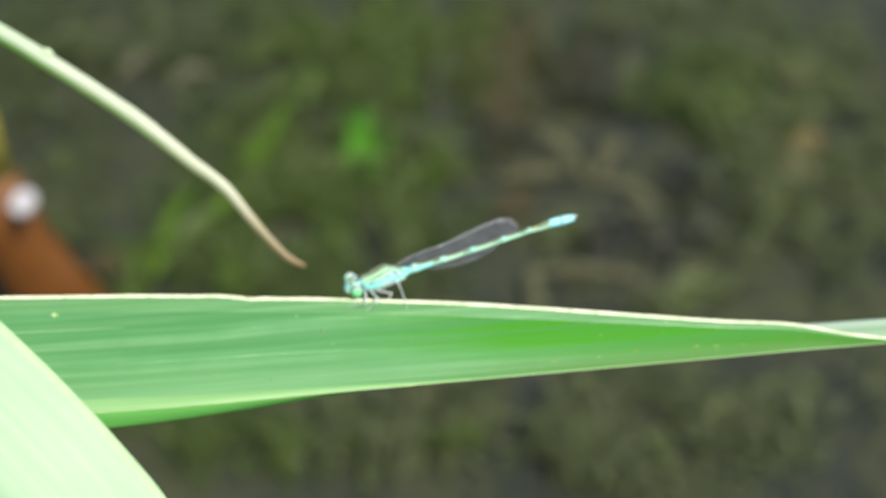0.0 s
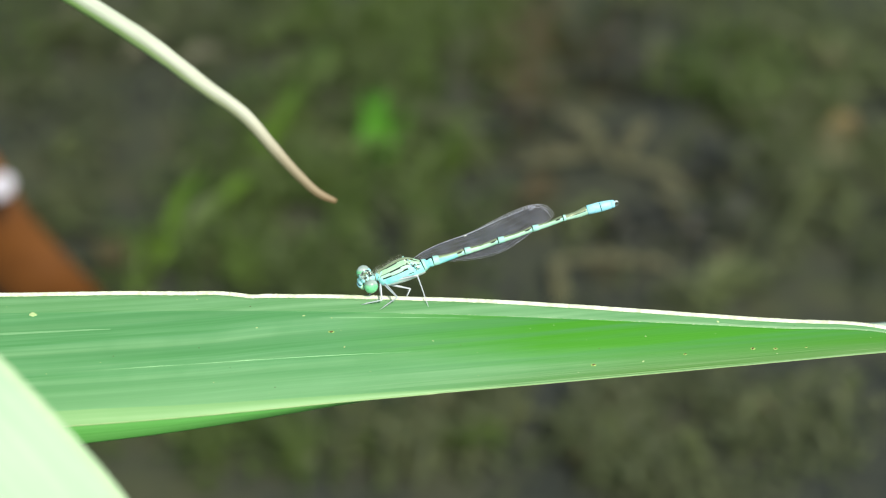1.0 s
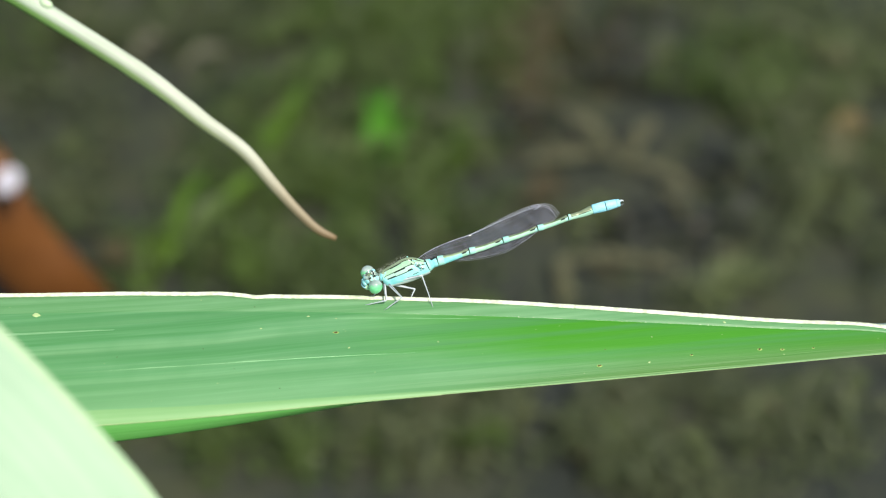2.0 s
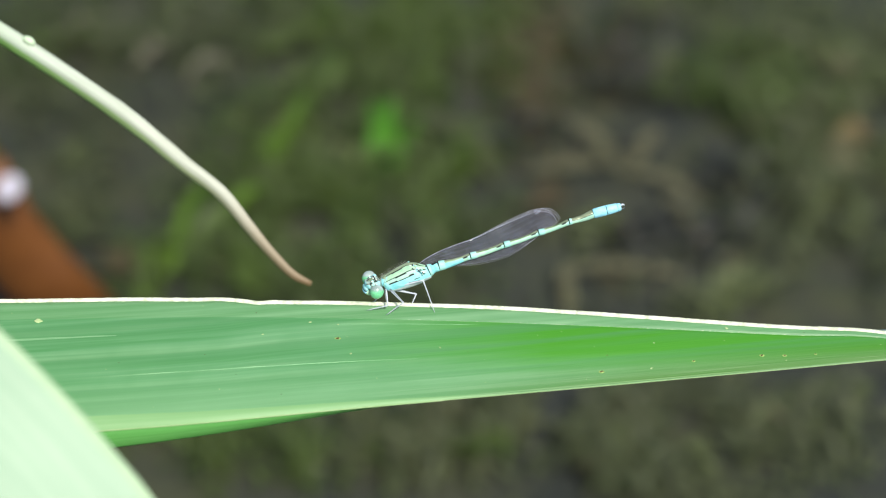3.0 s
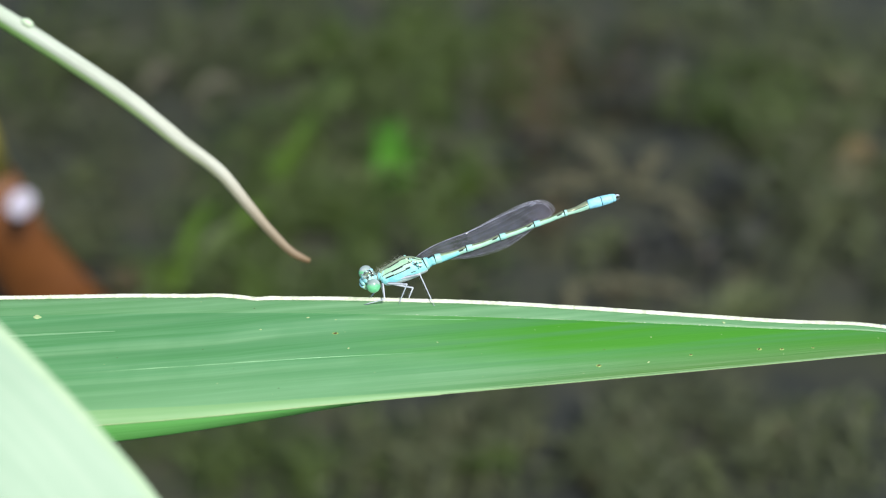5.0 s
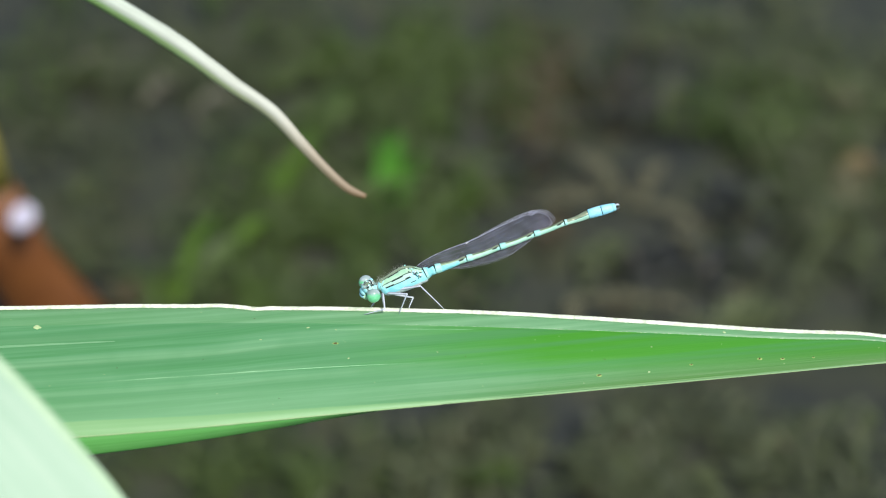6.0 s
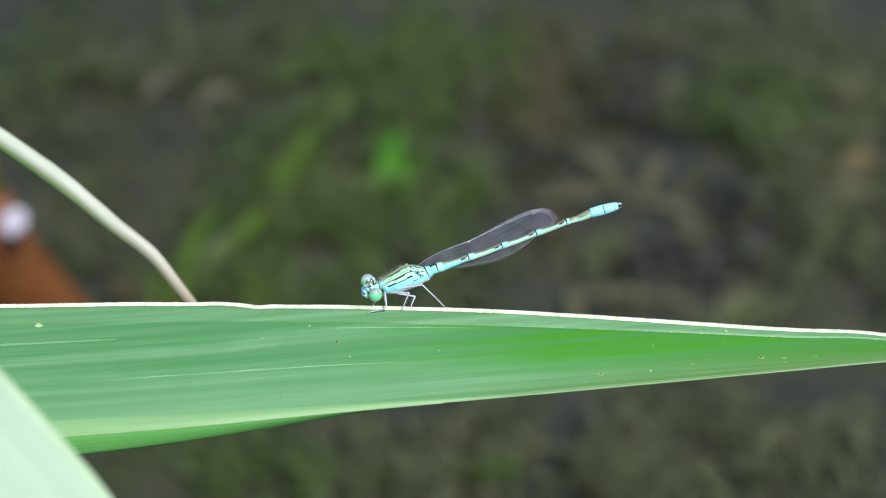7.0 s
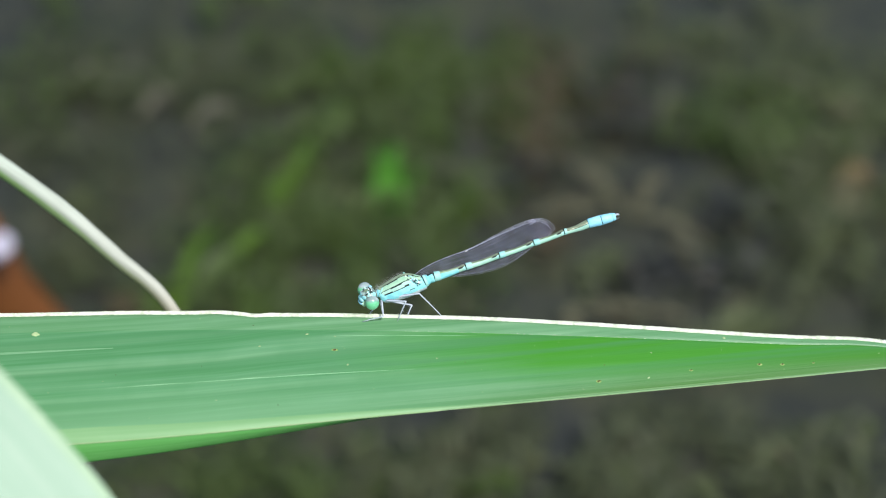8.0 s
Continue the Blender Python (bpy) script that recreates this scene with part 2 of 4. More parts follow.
def weed_mat(name, a, b, weight=0.2):
    """Small leaves; every leaf its own tone."""
    m, n, l, p = graph(name)
    g = n.new("ShaderNodeNewGeometry").outputs["Random Per Island"]
    co = n.new("ShaderNodeTexCoord").outputs["Object"]
    c = mixed(n, l, ramp(n, l, noise_tex(n, l, co, 240), [(0.35, (0, 0, 0)), (0.65, (0.5, 0.5, 0.5))]), ramp(n, l, g, [(0.0, a), (1.0, b)]), tuple(x * 0.6 for x in a))
    l.new(c, p.inputs["Base Color"])
    p.inputs["Roughness"].default_value = 0.6
    return sheer(m, n, l, p, c, weight)


M_MUD = mud_mat()
M_BRIGHT = weed_mat("weed_bright", (0.06, 0.22, 0.008), (0.10, 0.31, 0.012), 0.3)
M_LIME = weed_mat("weed_lime", (0.085, 0.175, 0.010), (0.13, 0.23, 0.016), 0.3)
M_MEADOW = weed_mat("weed_meadow", (0.055, 0.095, 0.014), (0.085, 0.135, 0.02), 0.3)
M_MOSS = weed_mat("weed_moss", (0.042, 0.068, 0.013), (0.080, 0.116, 0.024))
M_DULL = weed_mat("weed_dull", (0.048, 0.062, 0.026), (0.088, 0.098, 0.042))
M_STRAW = weed_mat("straw_litter", (0.14, 0.134, 0.074), (0.20, 0.188, 0.10))
M_DARK_SCRAP = weed_mat("dark_litter", (0.020, 0.022, 0.018), (0.034, 0.034, 0.026), 0.05)
M_SAGE = weed_mat("weed_sage", (0.062, 0.082, 0.028), (0.112, 0.132, 0.050))
M_FADED = weed_mat("faded_litter", (0.12, 0.116, 0.08), (0.18, 0.17, 0.115))
M_TAN = weed_mat("tan_litter", (0.20, 0.155, 0.07), (0.28, 0.21, 0.10))
M_BROWNLIT = weed_mat("brown_litter", (0.062, 0.048, 0.024), (0.105, 0.08, 0.040))
M_STALK = plain("dead_stalk", (0.105, 0.033, 0.005), (0.165, 0.056, 0.009), 160, 0.6, bump=0.5)
M_STALK_TOP = plain("stalk_collar", (0.26, 0.24, 0.03), (0.38, 0.32, 0.06), 160, 0.6)
# lavender-white of the stalk's highlight, given as a solid colour
M_GLINT = plain("glint_white", (0.56, 0.53, 0.64), (0.66, 0.63, 0.74), 400, 0.5, through_light=0.2)
M_REED = leaf_mat("reed_stem", (0.16, 0.32, 0.08), (0.10, 0.24, 0.05), (0.30, 0.44, 0.18), 0.0)


# ---- mesh tools ----
def part(name, bm, mats, parent=None, label="", unit=MM, smooth=True):
    """Links a bmesh, drawn in millimetres, as one mesh object."""
    me = bpy.data.meshes.new(name)
    bmesh.ops.recalc_face_normals(bm, faces=bm.faces[:])
    for v in bm.verts:
        v.co *= unit
    for fc in bm.faces:
        fc.smooth = smooth
    bm.to_mesh(me)
    bm.free()
    for m in mats if isinstance(mats, (list, tuple)) else [mats]:
        me.materials.append(m)
    ob = new(name, me)
    ob.parent = parent
    return tagged(ob, label)


def holder(name, m, label, category, group="", kind=""):
    ob = new(name)
    ob.empty_display_size = 0.005
    ob.matrix_world = m
    return tagged(ob, label, category, group, kind)


def curve(knots):
    """A smooth line through knots (x, y, ...), as a function of x."""
    xs = np.array([k[0] for k in knots], float)
    ys = np.array([k[1:] for k in knots], float)
    slope = np.gradient(ys, xs, axis=0)

    def at(x):
        i = int(np.clip(np.searchsorted(xs, x) - 1, 0, len(xs) - 2))
        h = xs[i + 1] - xs[i]
        u = (x - xs[i]) / h
        if u < 0 or u > 1:
            j = i if u < 0 else i + 1
            return ys[j] + slope[j] * (x - xs[j])
        a, b, c, d = 2 * u**3 - 3 * u**2 + 1, u**3 - 2 * u**2 + u, -2 * u**3 + 3 * u**2, u**3 - u**2
        return a * ys[i] + b * h * slope[i] + c * ys[i + 1] + d * h * slope[i + 1]

    return at


def sheet(rows, uvs=None):
    """A skin over a grid of points, with its coordinates along and across."""
    bm = bmesh.new()
    lay = bm.loops.layers.uv.new("UVMap")
    vs = [[bm.verts.new(p) for p in r] for r in rows]
    for i in range(len(rows) - 1):
        for j in range(len(rows[0]) - 1):
            idx = ((i, j), (i + 1, j), (i + 1, j + 1), (i, j + 1))
            fc = bm.faces.new([vs[a][b] for a, b in idx])
            if uvs:
                for lp, (a, b) in zip(fc.loops, idx):
                    lp[lay].uv = uvs[a][b]
    return bm


def tube(bm, pts, radii, n=10, flat=1.0, up=(0, 1, 0), paint=None, cap=True):
    """A round skin along points; radii per point; flat squeezes it sideways; paint(ring, angle) gives the material."""
    pts = [Vector(p) for p in pts]
    rings = []
    for i, p in enumerate(pts):
        d = (pts[min(i + 1, len(pts) - 1)] - pts[max(i - 1, 0)]).normalized()
        u = Vector(up) - d * d.dot(Vector(up))
        u.normalize()
        w = d.cross(u)
        r = radii[i] if hasattr(radii, "__len__") else radii
        rings.append([bm.verts.new(p + u * r * math.cos(2 * math.pi * (k + 0.5) / n) + w * r * flat * math.sin(2 * math.pi * (k + 0.5) / n)) for k in range(n)])
    for i in range(len(pts) - 1):
        for k in range(n):
            fc = bm.faces.new((rings[i][k], rings[i][(k + 1) % n], rings[i + 1][(k + 1) % n], rings[i + 1][k]))
            if paint:
                fc.material_index = paint(i, ((k + 1) % n) * 360.0 / n)
    if cap:
        for r, i in ((rings[0], 0), (rings[-1], len(pts) - 2)):
            fc = bm.faces.new(r)
            if paint:
                fc.material_index = paint(i, 90)
    return bm


def ball(bm, centre, radii, turn=None, seg=20, paint=None):
    made = bmesh.ops.create_uvsphere(bm, u_segments=seg, v_segments=seg // 2 + 2, radius=1.0)["verts"]
    m = Matrix.Translation(centre) @ (turn or Matrix()) @ Matrix.Diagonal((*radii, 1))
    if paint:
        for fc in {f for v in made for f in v.link_faces}:
            fc.material_index = paint(fc.calc_center_median())
    bmesh.ops.transform(bm, matrix=m, verts=made)
    return bm


# ---- ground ----
def make_ground():
    """One sheet of mud, uneven below the leaf, flat to the horizon."""
    n = 150
    line = [math.copysign(abs(s) ** 9 * 300 + abs(s) * 0.5, s) for s in np.linspace(-1, 1, n)]
    rows = []
    for y in line:
        rows.append([(x, y + 0.27, 0.003 * noise.fractal((x * 22, y * 22, 3.0), 1.0, 2.0, 3) if abs(x) + abs(y) < 3 else 0.0) for x in line])
    g = part("ground", sheet(rows), M_MUD, unit=1.0)
    return tagged(g, "dark wet mud of a shallow pond edge", "ground", kind="structure")


GROUND = make_ground()


def leaf_strip(bm, a, b, width, lift, rng, n=6):
    """A narrow leaf from a to b over the mud, arched up by lift."""
    a, b = Vector((*a, 0.002)), Vector((*b, 0.002))
    side = (b - a).cross(Vector((0, 0, 1))).normalized()
    roll = rng.uniform(-0.7, 0.7)
    side = side * math.cos(roll) + Vector((0, 0, 1)) * math.sin(roll)
    old = None
    sway = rng.uniform(-0.12, 0.12) * (b - a).length
    for i in range(n + 1):
        u = i / n
        c = a.lerp(b, u) + Vector((0, 0, 1)) * lift * math.sin(math.pi * min(1, u * 0.75)) + side * sway * math.sin(math.pi * u)
        w = width * 0.5 * (0.35 + 0.65 * math.sin(math.pi * min(1.0, 0.15 + u * 0.85))) * (1 if u < 0.95 else 0.3)
        mid = c - Vector((0, 0, 1)) * w * 0.35
        row = [bm.verts.new(c - side * w), bm.verts.new(mid), bm.verts.new(c + side * w)]
        if old:
            for j in (0, 1):
                bm.faces.new((old[j], old[j + 1], row[j + 1], row[j]))
        old = row


def weed(name, ends, mat, width, lift, label, category, seed, group):
    """One rooted plant: each long leaf a part."""
    rng = random.Random(seed)
    root = Vector((ends[0][0], ends[0][1], 0.0))
    plant = holder(name, Matrix.Translation(root), label, category, group)
    for x0, y0, x1, y1 in ends:
        bm = bmesh.new()
        leaf_strip(bm, (x0 - root.x, y0 - root.y), (x1 - root.x, y1 - root.y), width * rng.uniform(0.8, 1.2), lift * rng.uniform(0.7, 1.2), rng)
        part("leaf", bm, mat, plant, unit=1.0)
    return plant


def frond(name, x0, y0, x1, y1, mat, width, lift, label, category, seed, group, pairs=9):
    """A feathery frond on the mud: a thin stem and two rows of small leaves, longest near the middle."""
    rng = random.Random(seed)
    plant = holder(name, Matrix.Translation((x0, y0, 0)), label, category, group)
    bm = bmesh.new()
    leaf_strip(bm, (0, 0), (x1 - x0, y1 - y0), 0.0016, lift, rng)
    part("stem", bm, mat, plant, unit=1.0)
    span = Vector((x1 - x0, y1 - y0, 0))
    along, across = span.normalized(), span.cross(Vector((0, 0, 1))).normalized()
    bm = bmesh.new()
    for k in range(2 * pairs):
        u = (k // 2 + rng.uniform(0.2, 0.8)) / pairs
        s = 1 if k % 2 else -1
        root = span * u + Vector((0, 0, 0.002 + lift * math.sin(math.pi * u * 0.75)))
        size = width * (0.45 + 0.75 * math.sin(math.pi * (0.12 + 0.8 * u))) * rng.uniform(0.7, 1.25)
        way = (across * s + along * rng.uniform(0.3, 1.3) + Vector((0, 0, rng.uniform(-0.25, 0.45)))).normalized()
        flat = (along - way * along.dot(way)).normalized()
        half = size * rng.uniform(0.20, 0.34)
        tip = root + way * size
        mid = root + way * size * 0.5
        ridge = bm.verts.new(mid - Vector((0, 0, half * 0.4)))
        a, b, c, d = (bm.verts.new(p) for p in (root, mid + flat * half, tip, mid - flat * half))
        for tri in ((a, b, ridge), (b, c, ridge), (c, d, ridge), (d, a, ridge)):
            bm.faces.new(tri)
    tagged(part("foliage", bm, mat, plant, unit=1.0), kind="stuff")
    return plant


weed("water_plant", [(-0.021, 0.282, -0.016, 0.316), (-0.015, 0.287, -0.004, 0.309), (-0.019, 0.294, -0.024, 0.316), (-0.012, 0.278, -0.016, 0.303), (-0.023, 0.280, -0.020, 0.300)],
     M_BRIGHT, 0.0052, 0.008, "bright green young water plant rooted in dark mud", "plant", 3, "water plants on the mud")
for i, e in enumerate([(-0.056, 0.282, -0.045, 0.320), (-0.081, 0.237, -0.071, 0.270), (-0.087, 0.220, -0.077, 0.248), (-0.054, 0.274, -0.050, 0.300), (-0.077, 0.242, -0.063, 0.259), (-0.042, 0.319, -0.036, 0.348), (-0.004, 0.274, 0.008, 0.283), (-0.090, 0.229, -0.076, 0.240), (-0.066, 0.248, -0.056, 0.270)]):
    weed("water_plant", [e, (e[0] + 0.001, e[1] + 0.004, e[2] + 0.002, e[3] - 0.004)], M_MEADOW if i in (4, 5, 6, 7) else M_LIME, 0.0050, 0.008, "yellow-green water plant with narrow leaves on mud", "plant", 20 + i, "water plants on the mud")
for i, e in enumerate([(0.058, 0.281, 0.040, 0.308), (0.057, 0.283, 0.081, 0.260), (0.053, 0.286, 0.028, 0.277), (0.059, 0.280, 0.071, 0.300), (0.070, 0.269, 0.074, 0.250), (0.072, 0.229, 0.036, 0.227), (0.036, 0.207, 0.036, 0.229), (0.117, 0.259, 0.137, 0.301), (0.140, 0.304, 0.124, 0.283), (0.074, 0.159, 0.093, 0.173), (0.091, 0.172, 0.108, 0.180), (0.107, 0.168, 0.114, 0.179), (0.148, 0.333, 0.129, 0.344)]):
    frond("dead_frond", *e, M_SAGE if i in (9, 10, 11) else M_STRAW, 0.0050 if i in (7, 8) else 0.0029, 0.005, "straw-coloured dead frond lying on dark mud", "dead leaf", 40 + i, "dead fronds on the mud", 18)
for i, e in enumerate([(0.124, 0.289, 0.137, 0.302), (0.128, 0.296, 0.136, 0.296)]):
    frond("dead_frond", *e, M_TAN, 0.0042, 0.006, "tan dead frond lying on dark mud", "dead leaf", 55 + i, "dead fronds on the mud", 14)
for i, e in enumerate([(0.037, 0.333, 0.035, 0.369), (0.029, 0.302, 0.026, 0.328), (-0.019, 0.155, -0.022, 0.170), (-0.002, 0.164, 0.000, 0.175), (-0.097, 0.242, -0.093, 0.226), (0.017, 0.157, 0.022, 0.169), (0.036, 0.274, 0.030, 0.253)]):
    frond("dead_frond", *e, M_DULL if i in (2, 3, 5) else M_BROWNLIT, 0.0060, 0.006, "brown dead frond rotting on dark mud", "dead leaf", 60 + i, "dead fronds on the mud")
for i, e in enumerate([(0.102, 0.237, 0.122, 0.269), (0.121, 0.242, 0.129, 0.259), (0.124, 0.339, 0.155, 0.350), (0.117, 0.319, 0.145, 0.309), (-0.143, 0.350, -0.124, 0.370), (-0.109, 0.339, -0.095, 0.351), (-0.117, 0.272, -0.114, 0.291), (-0.088, 0.333, -0.075, 0.344), (0.043, 0.141, 0.047, 0.165), (0.069, 0.145, 0.065, 0.157), (0.102, 0.307, 0.098, 0.333), (0.073, 0.323, 0.081, 0.350), (0.017, 0.274, 0.012, 0.296), (0.059, 0.211, 0.075, 0.216), (0.091, 0.215, 0.108, 0.226)]):
    frond("weed_frond", *e, M_FADED if i in (4, 5, 7) else M_DULL if i > 12 else M_SAGE, 0.0040, 0.006, "grey-green feathery weed frond lying on dark mud", "weed", 80 + i, "weed fronds on the mud")
for i, e in enumerate([(-0.025, 0.140, -0.021, 0.162), (-0.012, 0.140, -0.009, 0.158), (-0.004, 0.141, 0.001, 0.162), (0.007, 0.143, 0.012, 0.166), (-0.007, 0.260, -0.004, 0.275), (0.004, 0.266, 0.009, 0.288), (-0.032, 0.141, -0.036, 0.157), (-0.085, 0.221, -0.083, 0.231), (-0.035, 0.283, -0.039, 0.265), (-0.028, 0.344, -0.017, 0.375), (0.009, 0.344, 0.020, 0.379), (-0.045, 0.355, -0.038, 0.383), (0.097, 0.316, 0.114, 0.337), (-0.052, 0.231, -0.056, 0.216), (-0.008, 0.326, 0.001, 0.352)]):
    frond("weed_frond", *e, M_DULL if i < 4 else (M_MEADOW if i % 2 else M_MOSS), 0.0050, 0.007, "moss-green feathery weed frond lying on dark mud", "weed", 110 + i, "weed fronds on the mud")


rng = random.Random(77)
for i in range(84):
    x, y = rng.uniform(-0.165, 0.165), rng.uniform(0.15, 0.45)
    if 0.025 < x < 0.105 and 0.24 < y < 0.40 or x > 0 and y < 0.215 and i % 3:
        continue
    a, ln = rng.gauss(1.1, 0.8), rng.uniform(0.018, 0.040)
    greenish = x < 0.02
    frond("weed_frond", x, y, x + ln * math.cos(a), y + ln * math.sin(a), (M_MOSS if i % 3 else M_MEADOW) if greenish and i % 2 else (M_DULL if i % 3 else M_SAGE), rng.uniform(0.0035, 0.007), 0.006,
          "dull olive weed frond lying on dark mud", "weed", 200 + i, "weed fronds on the mud")


def litter(name, patches, mat, label, seed, size=0.004):
    """A mat of countless tiny leaves over patches (x, y, reach in x, reach in y, count)."""
    rng = random.Random(seed)
    verts, faces = [], []
    for cx, cy, rx, ry, count in patches:
        for _ in range(int(count * 3.6)):
            x, y = rng.gauss(cx, rx * 0.55), rng.gauss(cy, ry * 0.55)
            # the weed grows in clumps, with bare mud between them
            if rng.random() > 0.45 + 1.5 * noise.noise((x * 48, y * 34, 5.0)) + 0.5 * noise.noise((x * 120, y * 90, 9.0)):
                continue
            a, s, w = rng.uniform(0, 6.283), size * rng.uniform(0.5, 1.4), size * rng.uniform(0.12, 0.3)
            dx, dy, z, rise = math.cos(a), math.sin(a), rng.uniform(0.001, 0.007), rng.uniform(-0.2, 0.7) * s
            k = len(verts)
            verts += [(x, y, z), (x + dx * s * 0.5 - dy * w, y + dy * s * 0.5 + dx * w, z + rise * 0.7), (x + dx * s, y + dy * s, z + rise), (x + dx * s * 0.5 + dy * w, y + dy * s * 0.5 - dx * w, z + rise * 0.6)]
            faces += [(k, k + 1, k + 2), (k, k + 2, k + 3)]
    me = bpy.data.meshes.new(name)
    me.from_pydata(verts, [], faces)
    me.materials.append(mat)
    return tagged(new(name, me), label, "weed", kind="stuff")


litter("moss_weed", [(-0.033, 0.279, 0.041, 0.062, 2600), (-0.017, 0.370, 0.045, 0.032, 1500), (-0.057, 0.158, 0.030, 0.020, 240), (-0.01, 0.33, 0.04, 0.03, 600), (0.010, 0.372, 0.022, 0.03, 700), (0.107, 0.325, 0.023, 0.028, 800), (-0.033, 0.161, 0.021, 0.019, 120), (-0.073, 0.236, 0.022, 0.021, 500)],
       M_MOSS, "mat of tiny dark green water weed on mud", 5)
litter("drab_weed", [(-0.127, 0.354, 0.034, 0.038, 900), (-0.085, 0.372, 0.050, 0.030, 900), (0.06, 0.165, 0.06, 0.022, 450), (0.046, 0.158, 0.022, 0.022, 350), (0.018, 0.178, 0.030, 0.027, 200), (0.116, 0.259, 0.026, 0.043, 500), (0.077, 0.169, 0.037, 0.021, 150), (-0.104, 0.273, 0.036, 0.036, 500), (0.02, 0.28, 0.16, 0.12, 600), (-0.06, 0.37, 0.09, 0.06, 900), (0.14, 0.33, 0.04, 0.05, 400), (0.045, 0.345, 0.03, 0.04, 320), (0.030, 0.385, 0.04, 0.02, 300)],
       M_DULL, "scattered drab olive weed scraps on mud", 6)
litter("bright_moss", [(-0.015, 0.368, 0.050, 0.022, 650), (0.112, 0.335, 0.030, 0.028, 350), (-0.135, 0.36, 0.03, 0.03, 250), (-0.045, 0.265, 0.03, 0.04, 250), (-0.020, 0.258, 0.016, 0.020, 260), (0.012, 0.350, 0.020, 0.038, 760)], M_MEADOW, "mat of lit yellow-green weed on mud", 15, 0.0045)
# near-black scraps added to darken four patches of the mud
litter("dark_scraps", [(0.064, 0.345, 0.018, 0.034, 140), (0.066, 0.248, 0.026, 0.010, 90), (0.022, 0.302, 0.012, 0.010, 60), (0.090, 0.278, 0.012, 0.012, 60)], M_DARK_SCRAP, "near-black scraps scattered in wet mud", 19, 0.006)
litter("sage_weed", [(0.135, 0.35, 0.035, 0.05, 800), (0.135, 0.28, 0.035, 0.05, 700), (0.06, 0.16, 0.07, 0.025, 250), (0.09, 0.39, 0.05, 0.02, 200)], M_SAGE, "scattered grey-green weed scraps on mud", 8)
litter("brown_litter", [(0.029, 0.347, 0.014, 0.041, 640), (0.050, 0.350, 0.024, 0.036, 260), (0.02, 0.27, 0.16, 0.12, 200)], M_BROWNLIT, "scattered brown leaf scraps on mud", 7)


# ---- dead stalk with a modelled glint ----
def make_dead_stalk():
    base = Vector((-0.1010, 0.2156, -0.004))
    path = [Vector(p) for p in ((-0.1010, 0.2156, -0.004), (-0.1130, 0.2145, 0.0185), (-0.1180, 0.2110, 0.0376), (-0.1205, 0.2100, 0.0583), (-0.1212, 0.2079, 0.0799), (-0.1281, 0.2040, 0.105))]
    ob = holder("dead_stalk", Matrix.Translation(base), "rust-brown dead stalk in mud, white balls standing for a glint", "stalk")
    rel = [(p - base) * 1000 for p in path]
    part("sheath", tube(bmesh.new(), rel[:4], [13.0, 12.0, 10.0, 7.2], 16, 0.6, (1, 0, 0.3)), M_STALK, ob)
    part("collar", tube(bmesh.new(), [rel[3], rel[4], rel[5]], [6.2, 5.0, 4.0], 14, 0.6, (1, 0, 0.3)), M_STALK_TOP, ob, "yellow-green upper part of the stalk")
    rng = random.Random(9)
    # cluster of white balls put here for a bright highlight on the stalk
    heart = Vector((-0.1095, 0.1985, 0.0575)) - base
    glint = part("glint", ball(bmesh.new(), (0, 0, 0), (2.0, 1.6, 1.8), None, 12), M_GLINT, ob, "white balls modelling a bright glint")
    glint.location = heart
    for k in range(8):
        a = k * 2.4
        part("glint_lobe", ball(bmesh.new(), (2.0 * math.cos(a), 1.2 * math.sin(a), 1.6 * math.sin(a + 0.6)), (2.2, 1.6, 2.0), Matrix.Rotation(rng.uniform(0, 3), 4, "Z"), 10), M_GLINT, glint)
    return ob


STALK = make_dead_stalk()

# ---- perch leaf ----
UPPER = curve([(-110, -9.5, -1.6), (-76.6, -7.15, -2.8), (-50.9, -6.36, -3.25), (-29.5, -6.18, -3.4), (-25.3, -6.22, -3.4), (-20.4, -6.42, -3.15), (-9.3, -6.58, -3.06), (14, -7.50, -2.50), (26.8, -8.40, -1.97), (39.6, -9.22, -1.44), (50.3, -9.86, -1.07), (54.7, -10.68, -0.65), (60.3, -11.34, -0.20), (71.0, -12.92, 0.8)])
CREASE = curve([(-110, -11.0, -0.6), (-76.1, -8.94, -1.5), (-50.5, -8.31, -1.9), (-15.7, -8.06, -2.07), (7.5, -8.62, -1.72), (26.7, -9.38, -1.30), (39, -9.95, -0.98), (50.2, -10.31, -0.65), (54.6, -10.95, -0.32), (60.2, -11.50, 0), (71.0, -12.78, 0.7)])
LOWER = curve([(-110, -22.5, 7.2), (-72.7, -22.05, 6.9), (-48.4, -20.7, 6.0), (-30, -19.47, 5.2), (-8.4, -17.55, 3.9), (13.6, -15.7, 2.7), (39, -13.5, 1.3), (48.6, -12.65, 0.82), (54.4, -12.20, 0.52), (60.1, -11.74, 0.22), (71.3, -11.25, -0.3)])
FAR = curve([(-110, -30, 6), (-77.1, -27.2, 5.8), (-48.6, -23.4, 5.0), (-30.2, -21.25, 4.2), (-11.5, -18.35, 3.0), (-6.0, -17.45, 2.6), (2, -15.6, -1), (14.3, -13.5, -5), (41, -10.24, -8), (51.9, -9.66, -7), (61.7, -8.95, -6), (73, -8.45, -5)])
X0, X1 = -110.0, 72.0


